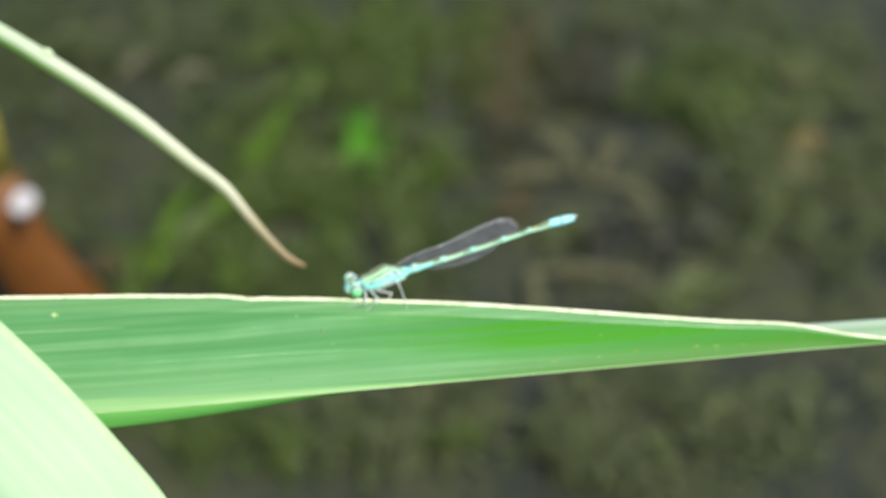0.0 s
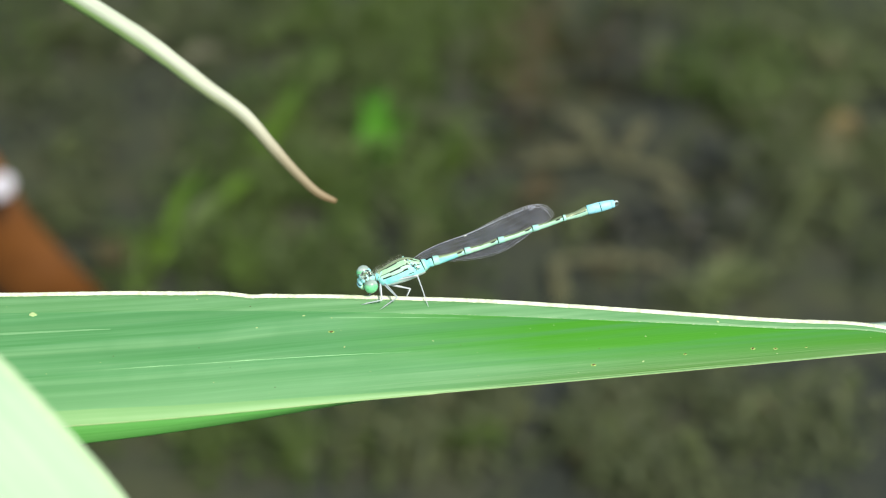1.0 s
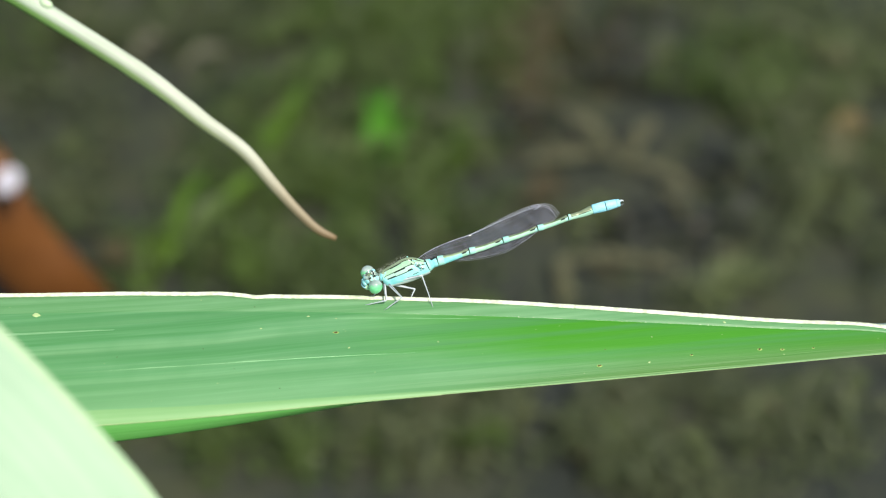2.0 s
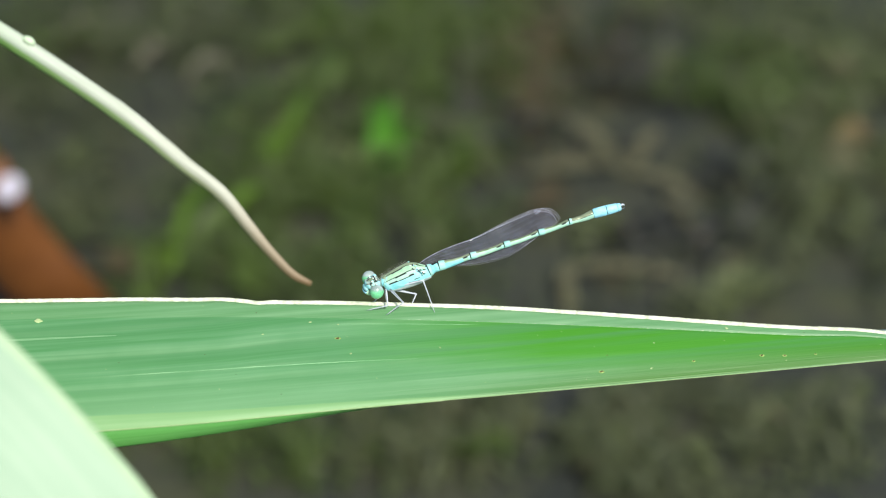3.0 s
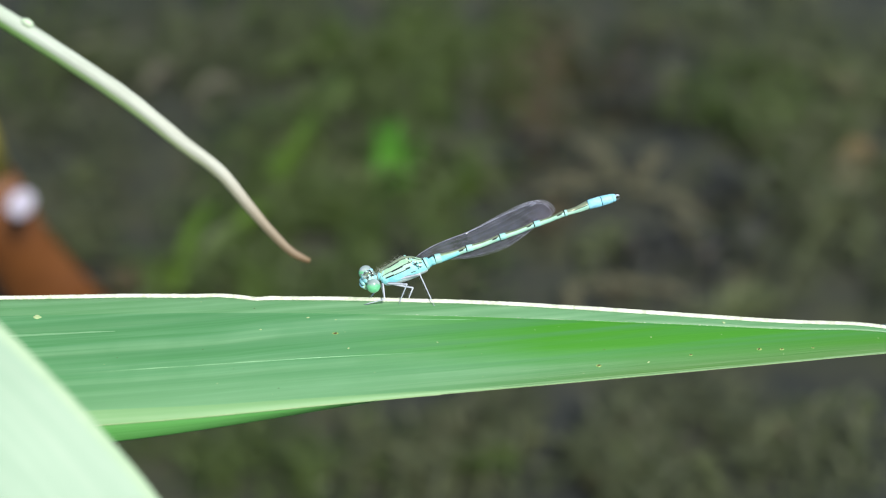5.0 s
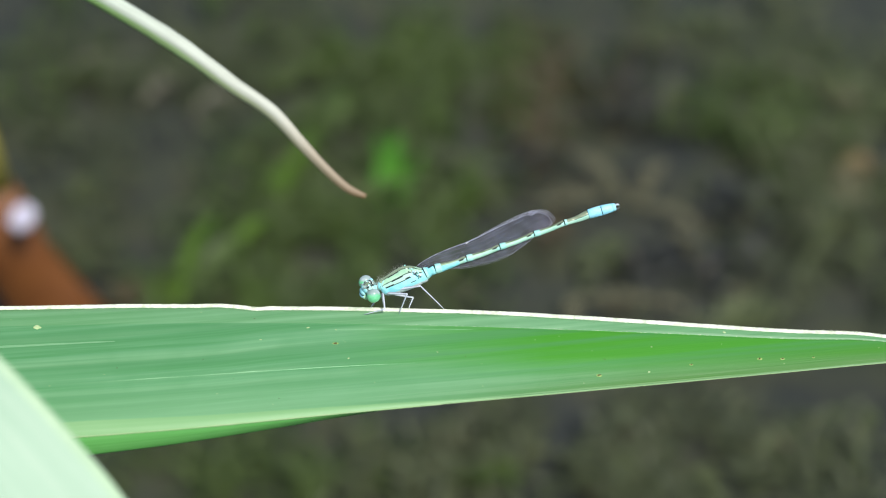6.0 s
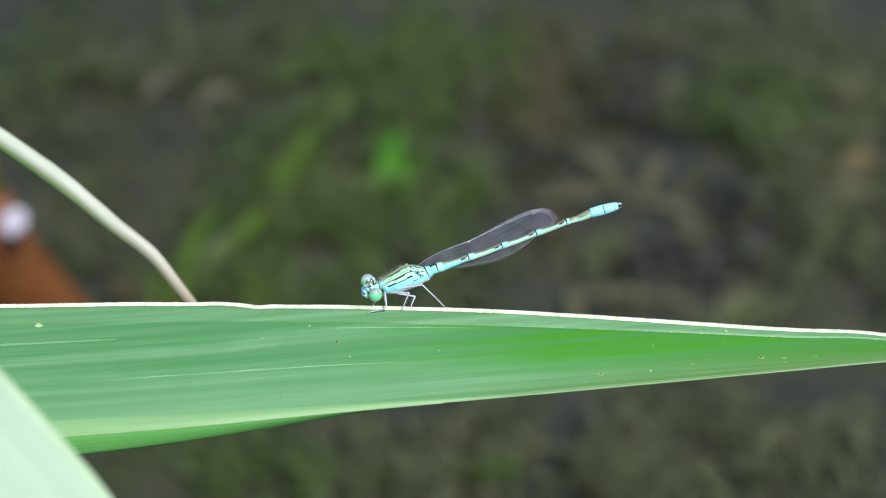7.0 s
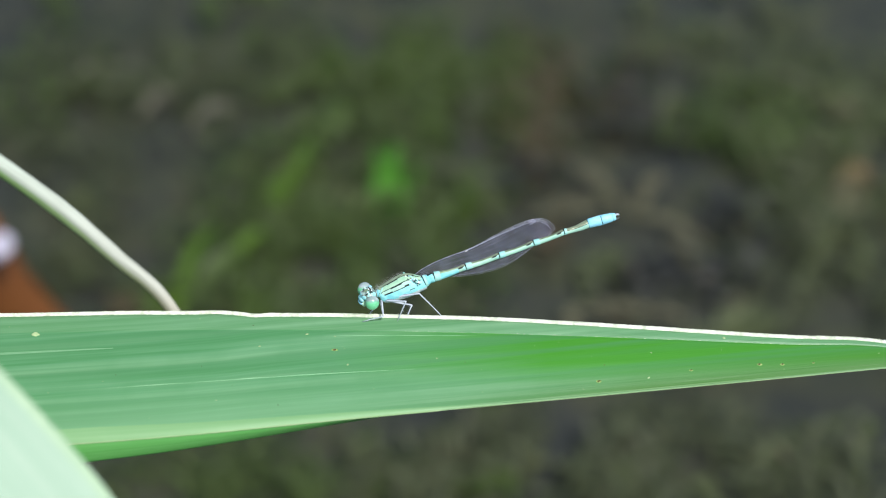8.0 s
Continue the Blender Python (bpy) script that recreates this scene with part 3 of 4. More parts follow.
def blade_point(x, v):
    """On the near half of the perch leaf: v from 0 at the lower rib to 1 at the upper margin."""
    lo, cr, hi = LOWER(x), CREASE(x), UPPER(x)
    k = 0.84
    y, z = lo + (cr - lo) * (v / k) if v < k else cr + (hi - cr) * ((v - k) / (1 - k))
    wide = math.hypot(*(hi - lo))
    z += 0.045 * wide * math.sin(math.pi * min(1, v / k)) * (v < k) - 0.10 * (abs(v - k) < 0.012)
    if v > k:
        # a small wrinkle where the margin was once bent
        y += ((v - k) / (1 - k)) * (0.10 * math.exp(-(((x + 25.6) / 1.8) ** 2)) - 0.15 * math.exp(-(((x + 21.3) / 1.2) ** 2)) + 0.02 * math.sin(x * 0.31) + 0.008 * math.sin(x * 0.83))
    return Vector((x, y, z + 0.02 * min(1.0, wide / 12) ** 2 * math.sin(v * 55 + 0.6 * math.sin(x * 0.05))))


def make_perch_leaf():
    leaf = holder("reed_leaf", PERCH, "broad green reed leaf with pale margin bent nearly level", "leaf")
    xs = np.linspace(X0, X1, 200)
    vs = list(np.linspace(0, 0.82, 26)) + [0.84, 0.86, 0.9, 0.95, 1.0]
    rows, uvs = [], []
    for x in xs:
        wide = math.hypot(*(UPPER(x) - LOWER(x)))
        rows.append([blade_point(x, v) for v in vs])
        uvs.append([(x, v * wide) for v in vs])
    bm = sheet(rows, uvs)
    for i, fc in enumerate(bm.faces):
        fc.material_index = int(i % (len(vs) - 1) >= 26)
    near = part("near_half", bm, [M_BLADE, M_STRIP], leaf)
    thick = near.modifiers.new("thickness", "SOLIDIFY")
    thick.thickness, thick.offset = 0.00015, 0
    rows, uvs = [], []
    for x in xs:
        lo, far = LOWER(x), FAR(x)
        r, u = [], []
        for v in np.linspace(0, 1, 16):
            y, z = lo + (far - lo) * v
            r.append((x, y, z + 0.25 * math.sin(math.pi * v) - 0.06))
            u.append((x, v * 9.0))
        rows.append(r)
        uvs.append(u)
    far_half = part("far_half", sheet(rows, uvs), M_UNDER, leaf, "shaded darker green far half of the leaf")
    thick = far_half.modifiers.new("thickness", "SOLIDIFY")
    thick.thickness, thick.offset = 0.00015, 0
    # pale rib along the fold
    rows, uvs = [], []
    for x in xs:
        lo, hi = LOWER(x), UPPER(x)
        wide = math.hypot(*(hi - lo))
        w = float(np.interp(x, [-110, -38, -4, 8, 30, 72], [2.6, 2.3, 0.7, 0.2, 0.12, 0.1])) / max(wide, 0.4)
        r, u = [], []
        for v in np.linspace(0, 1, 9):
            q = blade_point(x, v * min(w, 0.5))
            arch = 0.10 * math.sin(math.pi * min(1, v * 1.02)) + 0.02 + 0.06 * (1 - v)
            r.append(q + Vector((0, -0.03 * (1 - v), arch)))
            u.append((x, 6 + v * 2))
        rows.append(r)
        uvs.append(u)
    part("midrib", sheet(rows, uvs), M_RIB, leaf, "pale green rib")
    # furry white margin
    rng = random.Random(11)
    mx = np.linspace(X0, X1, 1500)
    pts = [blade_point(x, 1.0) + Vector((0, 0.10, -0.05)) for x in mx]
    rad = [(0.25 + 0.03 * noise.noise((x * 0.8, 0, 0)) + 0.02 * noise.noise((x * 5, 1, 0)) + rng.uniform(-0.01, 0.01)) * float(np.interp(x, [-110, 0, 30, 60], [1.2, 1.15, 1.2, 0.9])) for x in mx]
    part("margin", tube(bmesh.new(), pts, rad, 8, 0.8, (0, 1, 0)), M_RIM, leaf, "furry white leaf margin")
    bm = bmesh.new()
    for _ in range(5600):
        x = rng.uniform(-60, 62)
        p = blade_point(x, 1.0) + Vector((0, 0.24, rng.uniform(-0.25, 0.25)))
        q = p + Vector((rng.uniform(-0.12, 0.12), rng.uniform(0.05, 0.22), rng.uniform(-0.08, 0.12)))
        s = Vector((0.022, 0, 0))
        bm.faces.new([bm.verts.new(p - s), bm.verts.new(p + s), bm.verts.new(q)])
    tagged(part("margin_hairs", bm, M_RIM, leaf, "fine white hairs along the margin"), kind="stuff")
    bm = bmesh.new()
    for _ in range(430):
        x = rng.uniform(-4, 56)
        p = blade_point(x, 0.845 + rng.uniform(-0.006, 0.006)) + Vector((0, 0, 0.10))
        d = rng.uniform(0.02, 0.06)
        bm.faces.new([bm.verts.new(p + Vector(q) * d) for q in ((-1, -0.6, 0), (1, -0.4, 0), (rng.uniform(-0.6, 0.6), 1.2, 0.8))])
    tagged(part("crease_hairs", bm, M_RIM, leaf, "tiny pale hairs along the crease"), kind="stuff")
    part("lower_margin", tube(bmesh.new(), [blade_point(x, 0.0) + Vector((0, -0.06, 0.05)) for x in mx[::4]], [0.09 if x < 0 else 0.04 for x in mx[::4]], 8), M_SEAM, leaf, "thin buff lower edge")
    # raised pale veins
    for a, b, v0, v1, w in ((-37, -3, 0.40, 0.445, 0.075), (-62, -37, 0.655, 0.705, 0.30), (-17, 52, 0.845, 0.845, 0.040), (-14, 4, 0.785, 0.81, 0.042)):
        crisp = w < 0.09
        rows = []
        for u in np.linspace(0, 1, 40):
            x, v = a + (b - a) * u, v0 + (v1 - v0) * u
            ww = w * math.sin(math.pi * min(0.97, max(0.03, u))) ** 0.5 * (max(0.15, 0.65 + 0.7 * noise.noise((x * 0.3, v * 9, 1))) if crisp else 0.85 + 0.25 * noise.noise((x * 0.3, v * 9, 1)))
            q = blade_point(x, v)
            rows.append([q + Vector((0, -ww, 0.080)), q + Vector((0, 0, 0.10 if crisp else 0.085)), q + Vector((0, ww, 0.080))])
        part("vein", sheet(rows), M_VEIN if crisp else M_VEIN_SOFT, leaf)
    # flecks and rust spots
    for x, y, r, m in ((-46, -8.4, 0.85, 0), (-20.45, -9.87, 0.22, 0), (-12, -8.8, 0.25, 0), (-11.97, -10.3, 0.35, 1), (17.6, -13.9, 0.3, 1), (28, -12.76, 0.2, 1), (35.75, -12.15, 0.28, 1), (38.3, -12.15, 0.25, 1), (32.1, -9.2, 0.35, 0), (-10.4, -11.9, 0.22, 0), (-15.2, -8.5, 0.3, 0), (41.8, -12.0, 0.16, 1), (-0.4, -11.3, 0.2, 0), (23.2, -13.55, 0.25, 0), (23.7, -10.8, 0.18, 0)):
        lo, hi = LOWER(x), UPPER(x)
        v = (y - lo[0]) / (hi[0] - lo[0])
        q = min((blade_point(x, t) for t in np.linspace(max(0, v - 0.15), min(1, v + 0.15), 60)), key=lambda p: abs(p.y - y))
        if m:
            part("rust_halo", ball(bmesh.new(), q + Vector((0, 0.02, 0.075)), (r * 1.1, r * 0.55, 0.035), Matrix.Rotation(-0.5, 4, "X"), 12), M_SPOT_HALO, leaf, "yellowish ring round a rust spot")
        r *= 0.6
        bm = ball(bmesh.new(), q + Vector((0, 0.06, 0.13) if m else (0, 0.02, 0.09)), (r * 0.95, r * 0.5, 0.06), Matrix.Rotation(-0.5, 4, "X") @ Matrix.Rotation(rng.uniform(-0.6, 0.6), 4, "Z"), 12)
        for vert in bm.verts:
            vert.co += (vert.co - q) * 0.5 * noise.noise(vert.co * 6)
        part("rust_spot" if m else "fleck", bm, M_SPOT_BROWN if m else M_SPOT_PALE, leaf)
    for _ in range(34):
        x, v, r = rng.uniform(-50, 55), rng.uniform(0.1, 0.97), rng.uniform(0.03, 0.075)
        bm = ball(bmesh.new(), blade_point(x, v) + Vector((0, 0.02, 0.08)), (r * rng.uniform(1, 1.8), r * 0.6, 0.03), Matrix.Rotation(-0.5, 4, "X"), 8)
        part("fleck", bm, M_SPOT_PALE if rng.random() < 0.7 else M_SPOT_BROWN, leaf)
    return leaf


make_perch_leaf()


# ---- pale leaf close to the camera ----
def make_near_leaf():
    leaf = holder("pale_leaf", PERCH, "pale sunlit reed leaf blurred close by, with yellowish margin", "leaf")
    edge = curve([(-72, 21.0), (-47.4, 0.4), (-40.2, -6.2), (-35.2, -11.1), (-29.7, -17.1), (-25.9, -21.6), (-22.0, -27.3), (-13, -41.5)])
    xs = np.linspace(-72, -13, 90)
    rows, uvs = [], []
    for x in xs:
        y = float(edge(x)[0])
        r, u = [], []
        for v in (0.0, 0.006, 0.014, *np.linspace(0.026, 1, 23)):
            w = v * 30
            r.append((x - 0.76 * w, y - 0.65 * w, 38 + 0.28 * w + 0.6 * math.sin(math.pi * v * 1.5) ** 2))
            u.append((-y * 1.3, w))
        rows.append(r)
        uvs.append(u)
    bm = sheet(rows, uvs)
    for i, fc in enumerate(bm.faces):
        fc.material_index = int(i % 25 < 3)
    ob = part("blade", bm, [M_NEAR, M_NEAR_RIM], leaf)
    thick = ob.modifiers.new("thickness", "SOLIDIFY")
    thick.thickness, thick.offset = 0.0002, 0
    part("margin", tube(bmesh.new(), [(x, float(edge(x)[0]), 38) for x in xs], 0.13, 8, 1.0, (0, 0, 1)), M_NEAR_RIM, leaf, "yellowish leaf margin")
    return leaf


NEAR_LEAF = make_near_leaf()


def make_reed(x, y, top, r, seed):
    """An upright reed stem with joints."""
    rng = random.Random(seed)
    reed = holder("reed", Matrix.Translation((x, y, -0.01)), "upright green reed stem rooted in pond mud", "reed", "reed stems")
    z, k = 0.0, 0
    while z < top:
        h = rng.uniform(70, 95)
        part("stem", tube(bmesh.new(), [(0, 0, z), (0, 0, z + 2), (0, 0, z + h * 0.5), (0, 0, z + h - 2), (0, 0, z + h)], [r * 0.9, r, r, r, r * 0.9], 16, 1.0, (1, 0, 0)), M_REED, reed)
        part("joint", tube(bmesh.new(), [(0, 0, z + h - 1.2), (0, 0, z + h), (0, 0, z + h + 1.2)], [r * 0.95, r * 1.18, r * 0.95], 16, 1.0, (1, 0, 0)), M_RIB, reed)
        z += h


make_reed(-0.114, -0.012, 220, 4.5, 1)
make_reed(-0.128, 0.052, 230, 4.0, 2)
make_reed(-0.104, -0.046, 230, 4.0, 4)


# ---- hanging leaf end ----
def make_hanging_leaf():
    leaf = holder("hanging_leaf", PERCH @ pose(-0.0180, -0.0045, -0.020), "narrow withering leaf end, bleached green with straw tip", "leaf")
    line = curve([(-114.8, 73.8), (-80.0, 57.0), (-58.6, 41.85), (-37.4, 29.6), (-30.3, 25.1), (-23.3, 20.4), (-16.2, 14.8), (-10.6, 10.35), (-7.8, 6.95), (-4.9, 3.65), (-2.1, 1.0), (0, 0)])
    xs = np.linspace(-112, 0, 150)
    cs = [Vector((x, float(line(x)[0]), 0.0)) for x in xs]
    dist = [0.0]
    for a, b in zip(cs[::-1], cs[::-1][1:]):
        dist.append(dist[-1] + (a - b).length)
    dist = dist[::-1]
    rows, uvs = [], []
    for i, c in enumerate(cs):
        d = (cs[min(i + 1, len(cs) - 1)] - cs[max(i - 1, 0)]).normalized()
        side = Vector((-d.y, d.x, 0))
        s = dist[i]
        w = float(np.interp(s, [0, 1.5, 8, 18, 30, 60, 160], [0.22, 0.42, 0.60, 0.88, 1.15, 1.28, 2.1])) * (1 + 0.06 * noise.noise((s * 0.35, 0, 2)))
        r, u = [], []
        for v in np.linspace(-1, 1, 11):
            r.append(c + side * (v if v < 0 else v * 0.9) * w + Vector((0, 0, -0.75 * w * abs(v) ** 1.4 if v < 0 else -0.35 * w * v * v)))
            u.append((s, v))
        rows.append(r)
        uvs.append(u)
    ob = part("blade", sheet(rows, uvs), M_TIP, leaf)
    thick = ob.modifiers.new("thickness", "SOLIDIFY")
    thick.thickness, thick.offset = 0.0003, 0
    i = min(range(len(dist)), key=lambda k: abs(dist[k] - 46.5))
    part("bud", ball(bmesh.new(), cs[i] + Vector((0.4, 0.95, 0)), (0.9, 0.55, 0.5), Matrix.Rotation(-0.5, 4, "Z"), 12), M_BUD, leaf, "small pale swelling on the leaf edge")
    return leaf


HANGING = make_hanging_leaf()


# ---- damselfly ----
PERCHED = Vector((-4.386, -6.621, -3.02))


def limb(a, b):
    """A pose with its x axis from a to b, in millimetres."""
    a, b = Vector(a), Vector(b)
    x = (b - a).normalized()
    z = x.cross(Vector((0, 1, 0.3))).normalized()
    y = z.cross(x)
    m = Matrix((x, y, z)).transposed().to_4x4()
    m.translation = a * MM
    return m


def make_leg(fly, hip, knee, foot, rng=random.Random(17)):
    """A femur with its shin below it; both lie along their own x axis."""
    lf, lt = (Vector(knee) - Vector(hip)).length, (Vector(foot) - Vector(knee)).length
    femur = part("leg", tube(bmesh.new(), [(0, 0, 0), (lf * 0.12, 0, 0), (lf * 0.3, 0.01, 0), (lf * 0.6, 0, 0), (lf * 0.85, 0, 0), (lf * 0.96, 0, 0), (lf + 0.05, 0, 0)], [0.11, 0.15, 0.155, 0.13, 0.095, 0.105, 0.05], 12), M_LEG, fly)
    femur.matrix_basis = limb(hip, knee)
    part("leg_stripe", tube(bmesh.new(), [(0.1, 0.13, 0.06), (lf * 0.5, 0.12, 0.06), (lf * 0.98, 0.07, 0.05)], [0.055, 0.04, 0.02], 6), M_LEG_STRIPE, femur, "dark stripe on the leg")
    bm = tube(bmesh.new(), [(0, 0, 0), (lt * 0.06, 0, 0), (lt * 0.35, 0.01, 0), (lt * 0.72, 0, 0), (lt * 0.76, 0, 0), (lt * 0.88, -0.02, 0), (lt, 0, 0)], [0.08, 0.085, 0.068, 0.052, 0.06, 0.04, 0.025], 8)
    for k in range(9):
        x = lt * (0.10 + 0.085 * k)
        s = 1 if k % 2 else -1
        tube(bm, [(x, s * 0.06, 0.02), (x + 0.14, s * rng.uniform(0.26, 0.36), 0.10)], [0.010, 0.003], 4)
    for s in (-1, 1):
        tube(bm, [(lt * 0.98, 0, 0), (lt + 0.08, s * 0.05, 0.02)], [0.02, 0.006], 4)
    shin = part("shin", bm, M_LEG, femur)
    shin.matrix_basis = limb(hip, knee).inverted() @ limb(knee, foot)
    shin.location = (lf * MM, 0, 0)
    return femur, shin


def wing(fly, lean, length, z0, z1, broad, tip):
    """A stalked narrow wing: clear skin, framed and crossed by veins, notched at its node."""
    root = Vector((1.55, 4.40, z0))
    turn = Matrix.Rotation(radians(lean), 4, "Z")
    front = curve([(0, 0.50), (0.05, 0.78), (0.11, 0.99), (0.20, 1.15), (0.30, 1.20), (0.385, 1.20), (0.46, 1.30), (0.60, 1.66), (0.74, 1.94), (0.84, 2.05), (0.91, 1.95), (0.955, 1.62), (0.98, 1.15), (0.995, 0.6), (1.0, 0.2)])
    rear = curve([(0, 0.05), (0.08, 0.20), (0.18, 0.75), (0.28, 1.30), (0.40, 1.75), (0.52, 1.96), (0.63, 1.90), (0.75, 1.40), (0.87, 0.72), (0.955, 0.30), (1.0, -0.15)])

    def at(u, v):
        top, low = float(front(u)[0]) * (1.0 if u < 0.39 else 1 - (1 - tip) * min(1, (u - 0.39) * 3)), float(rear(u)[0]) * broad
        return root + turn @ Vector((u * length, -low + (top + low) * v, (z1 - z0) * u + 0.035 * math.sin(v * 9 + u * 23)))

    us, vs = np.concatenate([np.linspace(0, 0.88, 40), np.linspace(0.895, 1, 16)]), np.linspace(0, 1, 14)
    skin = part("wing", sheet([[at(u, v) for v in vs] for u in us]), M_WING, fly, "clear folded wing")
    bm = bmesh.new()
    tube(bm, [at(u, 1.0) for u in us], [0.019 if u < 0.39 else 0.016 for u in us], 5, up=(0, 0, 1))
    tube(bm, [at(1.0, v) for v in vs[::-1]] + [at(u, 0.0) for u in us[:8:-1]], [0.012] * len(vs) + [0.007] * (len(us) - 9), 5, up=(0, 0, 1))
    part("wing_edge", bm, M_WING_EDGE, skin)
    bm = bmesh.new()
    lanes = (0.93, 0.84, 0.66, 0.48, 0.32, 0.17)
    for v in lanes:
        tube(bm, [at(u, v + 0.02 * math.sin(u * 9 + v * 7)) for u in np.linspace(0.02, 0.97, 30)], 0.006, 4, up=(0, 0, 1))
    rng = random.Random(int(lean * 10) + 70)
    for lane_a, lane_b in zip((1.0, *lanes), (*lanes, 0.0)):
        for k in range(17):
            u = 0.15 + 0.048 * k + rng.uniform(-0.014, 0.014)
            tube(bm, [at(u, lane_a), at(min(0.985, u + rng.uniform(-0.004, 0.008)), lane_b)], 0.004, 4, up=(0, 0, 1), cap=False)
    part("wing_veins", bm, M_WING_VEIN, skin)
    part("wing_spot", ball(bmesh.new(), at(0.885, 0.93), (0.28, 0.09, 0.02), turn, 10), M_SPOT_WING, skin, "small grey wing spot")
    part("wing_node", ball(bmesh.new(), at(0.392, 0.98), (0.10, 0.06, 0.04), turn, 8), M_HAIR, skin, "pale node on the wing edge")


def make_damselfly():
    fly = holder("damselfly", PERCH @ Matrix.Translation(PERCHED * MM), "blue-green damselfly with folded clear wings on leaf edge", "damselfly")
    # thorax, striped along its back
    ax = [(-2.66, 2.44, 0.3), (-2.40, 2.47, 0.3), (-1.90, 2.65, 0.3), (-1.1, 2.99, 0.3), (-0.2, 3.38, 0.3), (0.7, 3.80, 0.3), (1.35, 3.98, 0.3), (1.9, 4.02, 0.3), (2.4, 4.08, 0.3)]
    rr = [0.50, 0.82, 0.95, 1.06, 1.17, 1.22, 1.14, 0.94, 0.72]
    fine = curve([(i, *a, r) for i, (a, r) in enumerate(zip(ax, rr))])
    ring = [fine(t) for t in np.linspace(0, 8, 49)]

    def stripes(i, a):
        a = min(a, 360 - a)
        wave = 2.0 * math.sin(i * 0.35)
        if a < 5:
            return 2
        if a < 30 + wave:
            return 4 if 4 < i < 40 else 1
        if a < 36 + wave:
            return 2
        if a < 62 and i > 2:
            return 1
        if a < 68 + wave:
            return 2 if i > 3 else 1
        if a < 84 + wave and 8 < i < 34:
            return 5
        if a < 89 and 9 < i < 31:
            return 2
        if 108 < a < 116 and 27 < i < 34:
            return 2
        return 0 if a < 136 else 3

    def lean_back(verts):
        """The plates of the thorax slant: its back lies further forward than its belly."""
        for v in verts:
            mid = 3.40 + 0.36 * (v.co.x + 0.2)
            v.co.x -= 0.42 * (v.co.y - mid)

    up = Vector((-0.34, 0.90, 0.16))
    bm = tube(bmesh.new(), [r[:3] for r in ring], [r[3] for r in ring], 90, 0.92, up, stripes)
    lean_back(bm.verts)
    part("thorax", bm, [M_CYAN, M_PALE, M_BLACK, M_BELLY, M_OLIVE, M_SILVER], fly, "pale green and cyan thorax with black stripes")
    rng = random.Random(21)
    bm = bmesh.new()
    for _ in range(320):
        r = fine(rng.uniform(1.0, 5.6))
        a = rng.uniform(-1.3, 1.3)
        d = (Vector((-0.36, 0.93, 0)) * math.cos(a) + Vector((0, 0, 1)) * math.sin(a)).normalized()
        p = Vector(r[:3]) + d * r[3] * 0.98
        q = p + d * rng.uniform(0.12, 0.45) + Vector((rng.uniform(-0.22, 0.18), 0, rng.uniform(-0.1, 0.1)))
        tube(bm, [p, q], [0.0035, 0.0012], 3, up=(1, 0, 0), cap=False)
    lean_back(bm.verts)
    tagged(part("thorax_hairs", bm, M_HAIR, fly, "fine pale hairs"), kind="stuff")
    # wing roots: a knot of small plates
    for k in range(38):
        u = (k + 0.5) / 38
        x, y = 0.10 + 2.05 * u + rng.uniform(-0.22, 0.22), 4.98 - 1.15 * u + rng.uniform(-0.22, 0.16)
        off = y - 3.55 - 0.30 * x
        spot = (x, y, 0.34 + 1.02 * math.sqrt(max(0.02, 1.42 - off * off)))
        bm = ball(bmesh.new(), spot, (rng.uniform(0.10, 0.22), rng.uniform(0.06, 0.13), 0.12), Matrix.Rotation(rng.uniform(-1.2, 1.2), 4, "Z"), 10)
        part("wing_root", bm, (M_RING, M_BLACK, M_HAIR, M_SKY, M_LEG, M_OLIVE, M_SILVER)[k % 7], fly)
    # abdomen, joint by joint; each joint is a dark ring with a pale band behind it
    joints = [(1.95, 3.95, 0.3), (2.45, 4.12, 0.28), (3.60, 4.66, 0.2), (7.22, 5.84, 0.0), (11.06, 7.16, -0.2), (15.02, 8.62, -0.4), (18.52, 9.92, -0.5), (21.35, 10.92, -0.6), (22.82, 11.32, -0.6), (24.10, 11.66, -0.6), (24.50, 11.76, -0.6)]
    starts = [0.86, 0.70, 0.56, 0.40, 0.37, 0.36, 0.36, 0.56, 0.60, 0.50]
    ends = [0.72, 0.56, 0.36, 0.33, 0.32, 0.33, 0.47, 0.60, 0.52, 0.42]
    for i in range(10):
        a, b = Vector(joints[i]), Vector(joints[i + 1])
        ln = (b - a).length
        r0, r1 = starts[i], ends[i]
        if i >= 7 or i == 0:
            stops, rads = [0.0, 0.06, 0.5, 0.94, 1.0], [r0 * 0.93, r0, (r0 + r1) * 0.5, r1, r1 * 0.93]
        else:
            band = 0.40 if i in (1, 6) else 0.80
            stops = [0.0, 0.02, 0.11 / ln, band * 0.5 / ln, band / ln, (band + 0.03) / ln, 0.5, max(0.62, 1 - 0.85 / ln), max(0.66, 1 - 0.62 / ln), max(0.72, 1 - 0.30 / ln), 1 - 0.08 / ln, 1.0]
            rads = [r0 * 0.90, r0 * 1.02, r0 * 1.05, r0 * 1.03, r0 * 0.99, r0 * 0.92, r0 * 0.45 + r1 * 0.45, r1 * 0.96, r1, r1 * 1.04, r1 * 1.06, r1 * 0.95]
        sag = 0.10 if ln > 2 else 0.0
        pts = [a.lerp(b, s) - Vector((-0.3, 1, 0)) * sag * math.sin(math.pi * s) for s in stops]

        def coat(k, ang, i=i):
            near = ang > 180
            ang = min(ang, 360 - ang)
            if i >= 7:
                return 2 if k == 0 and i == 8 and 20 < ang < 120 else 4
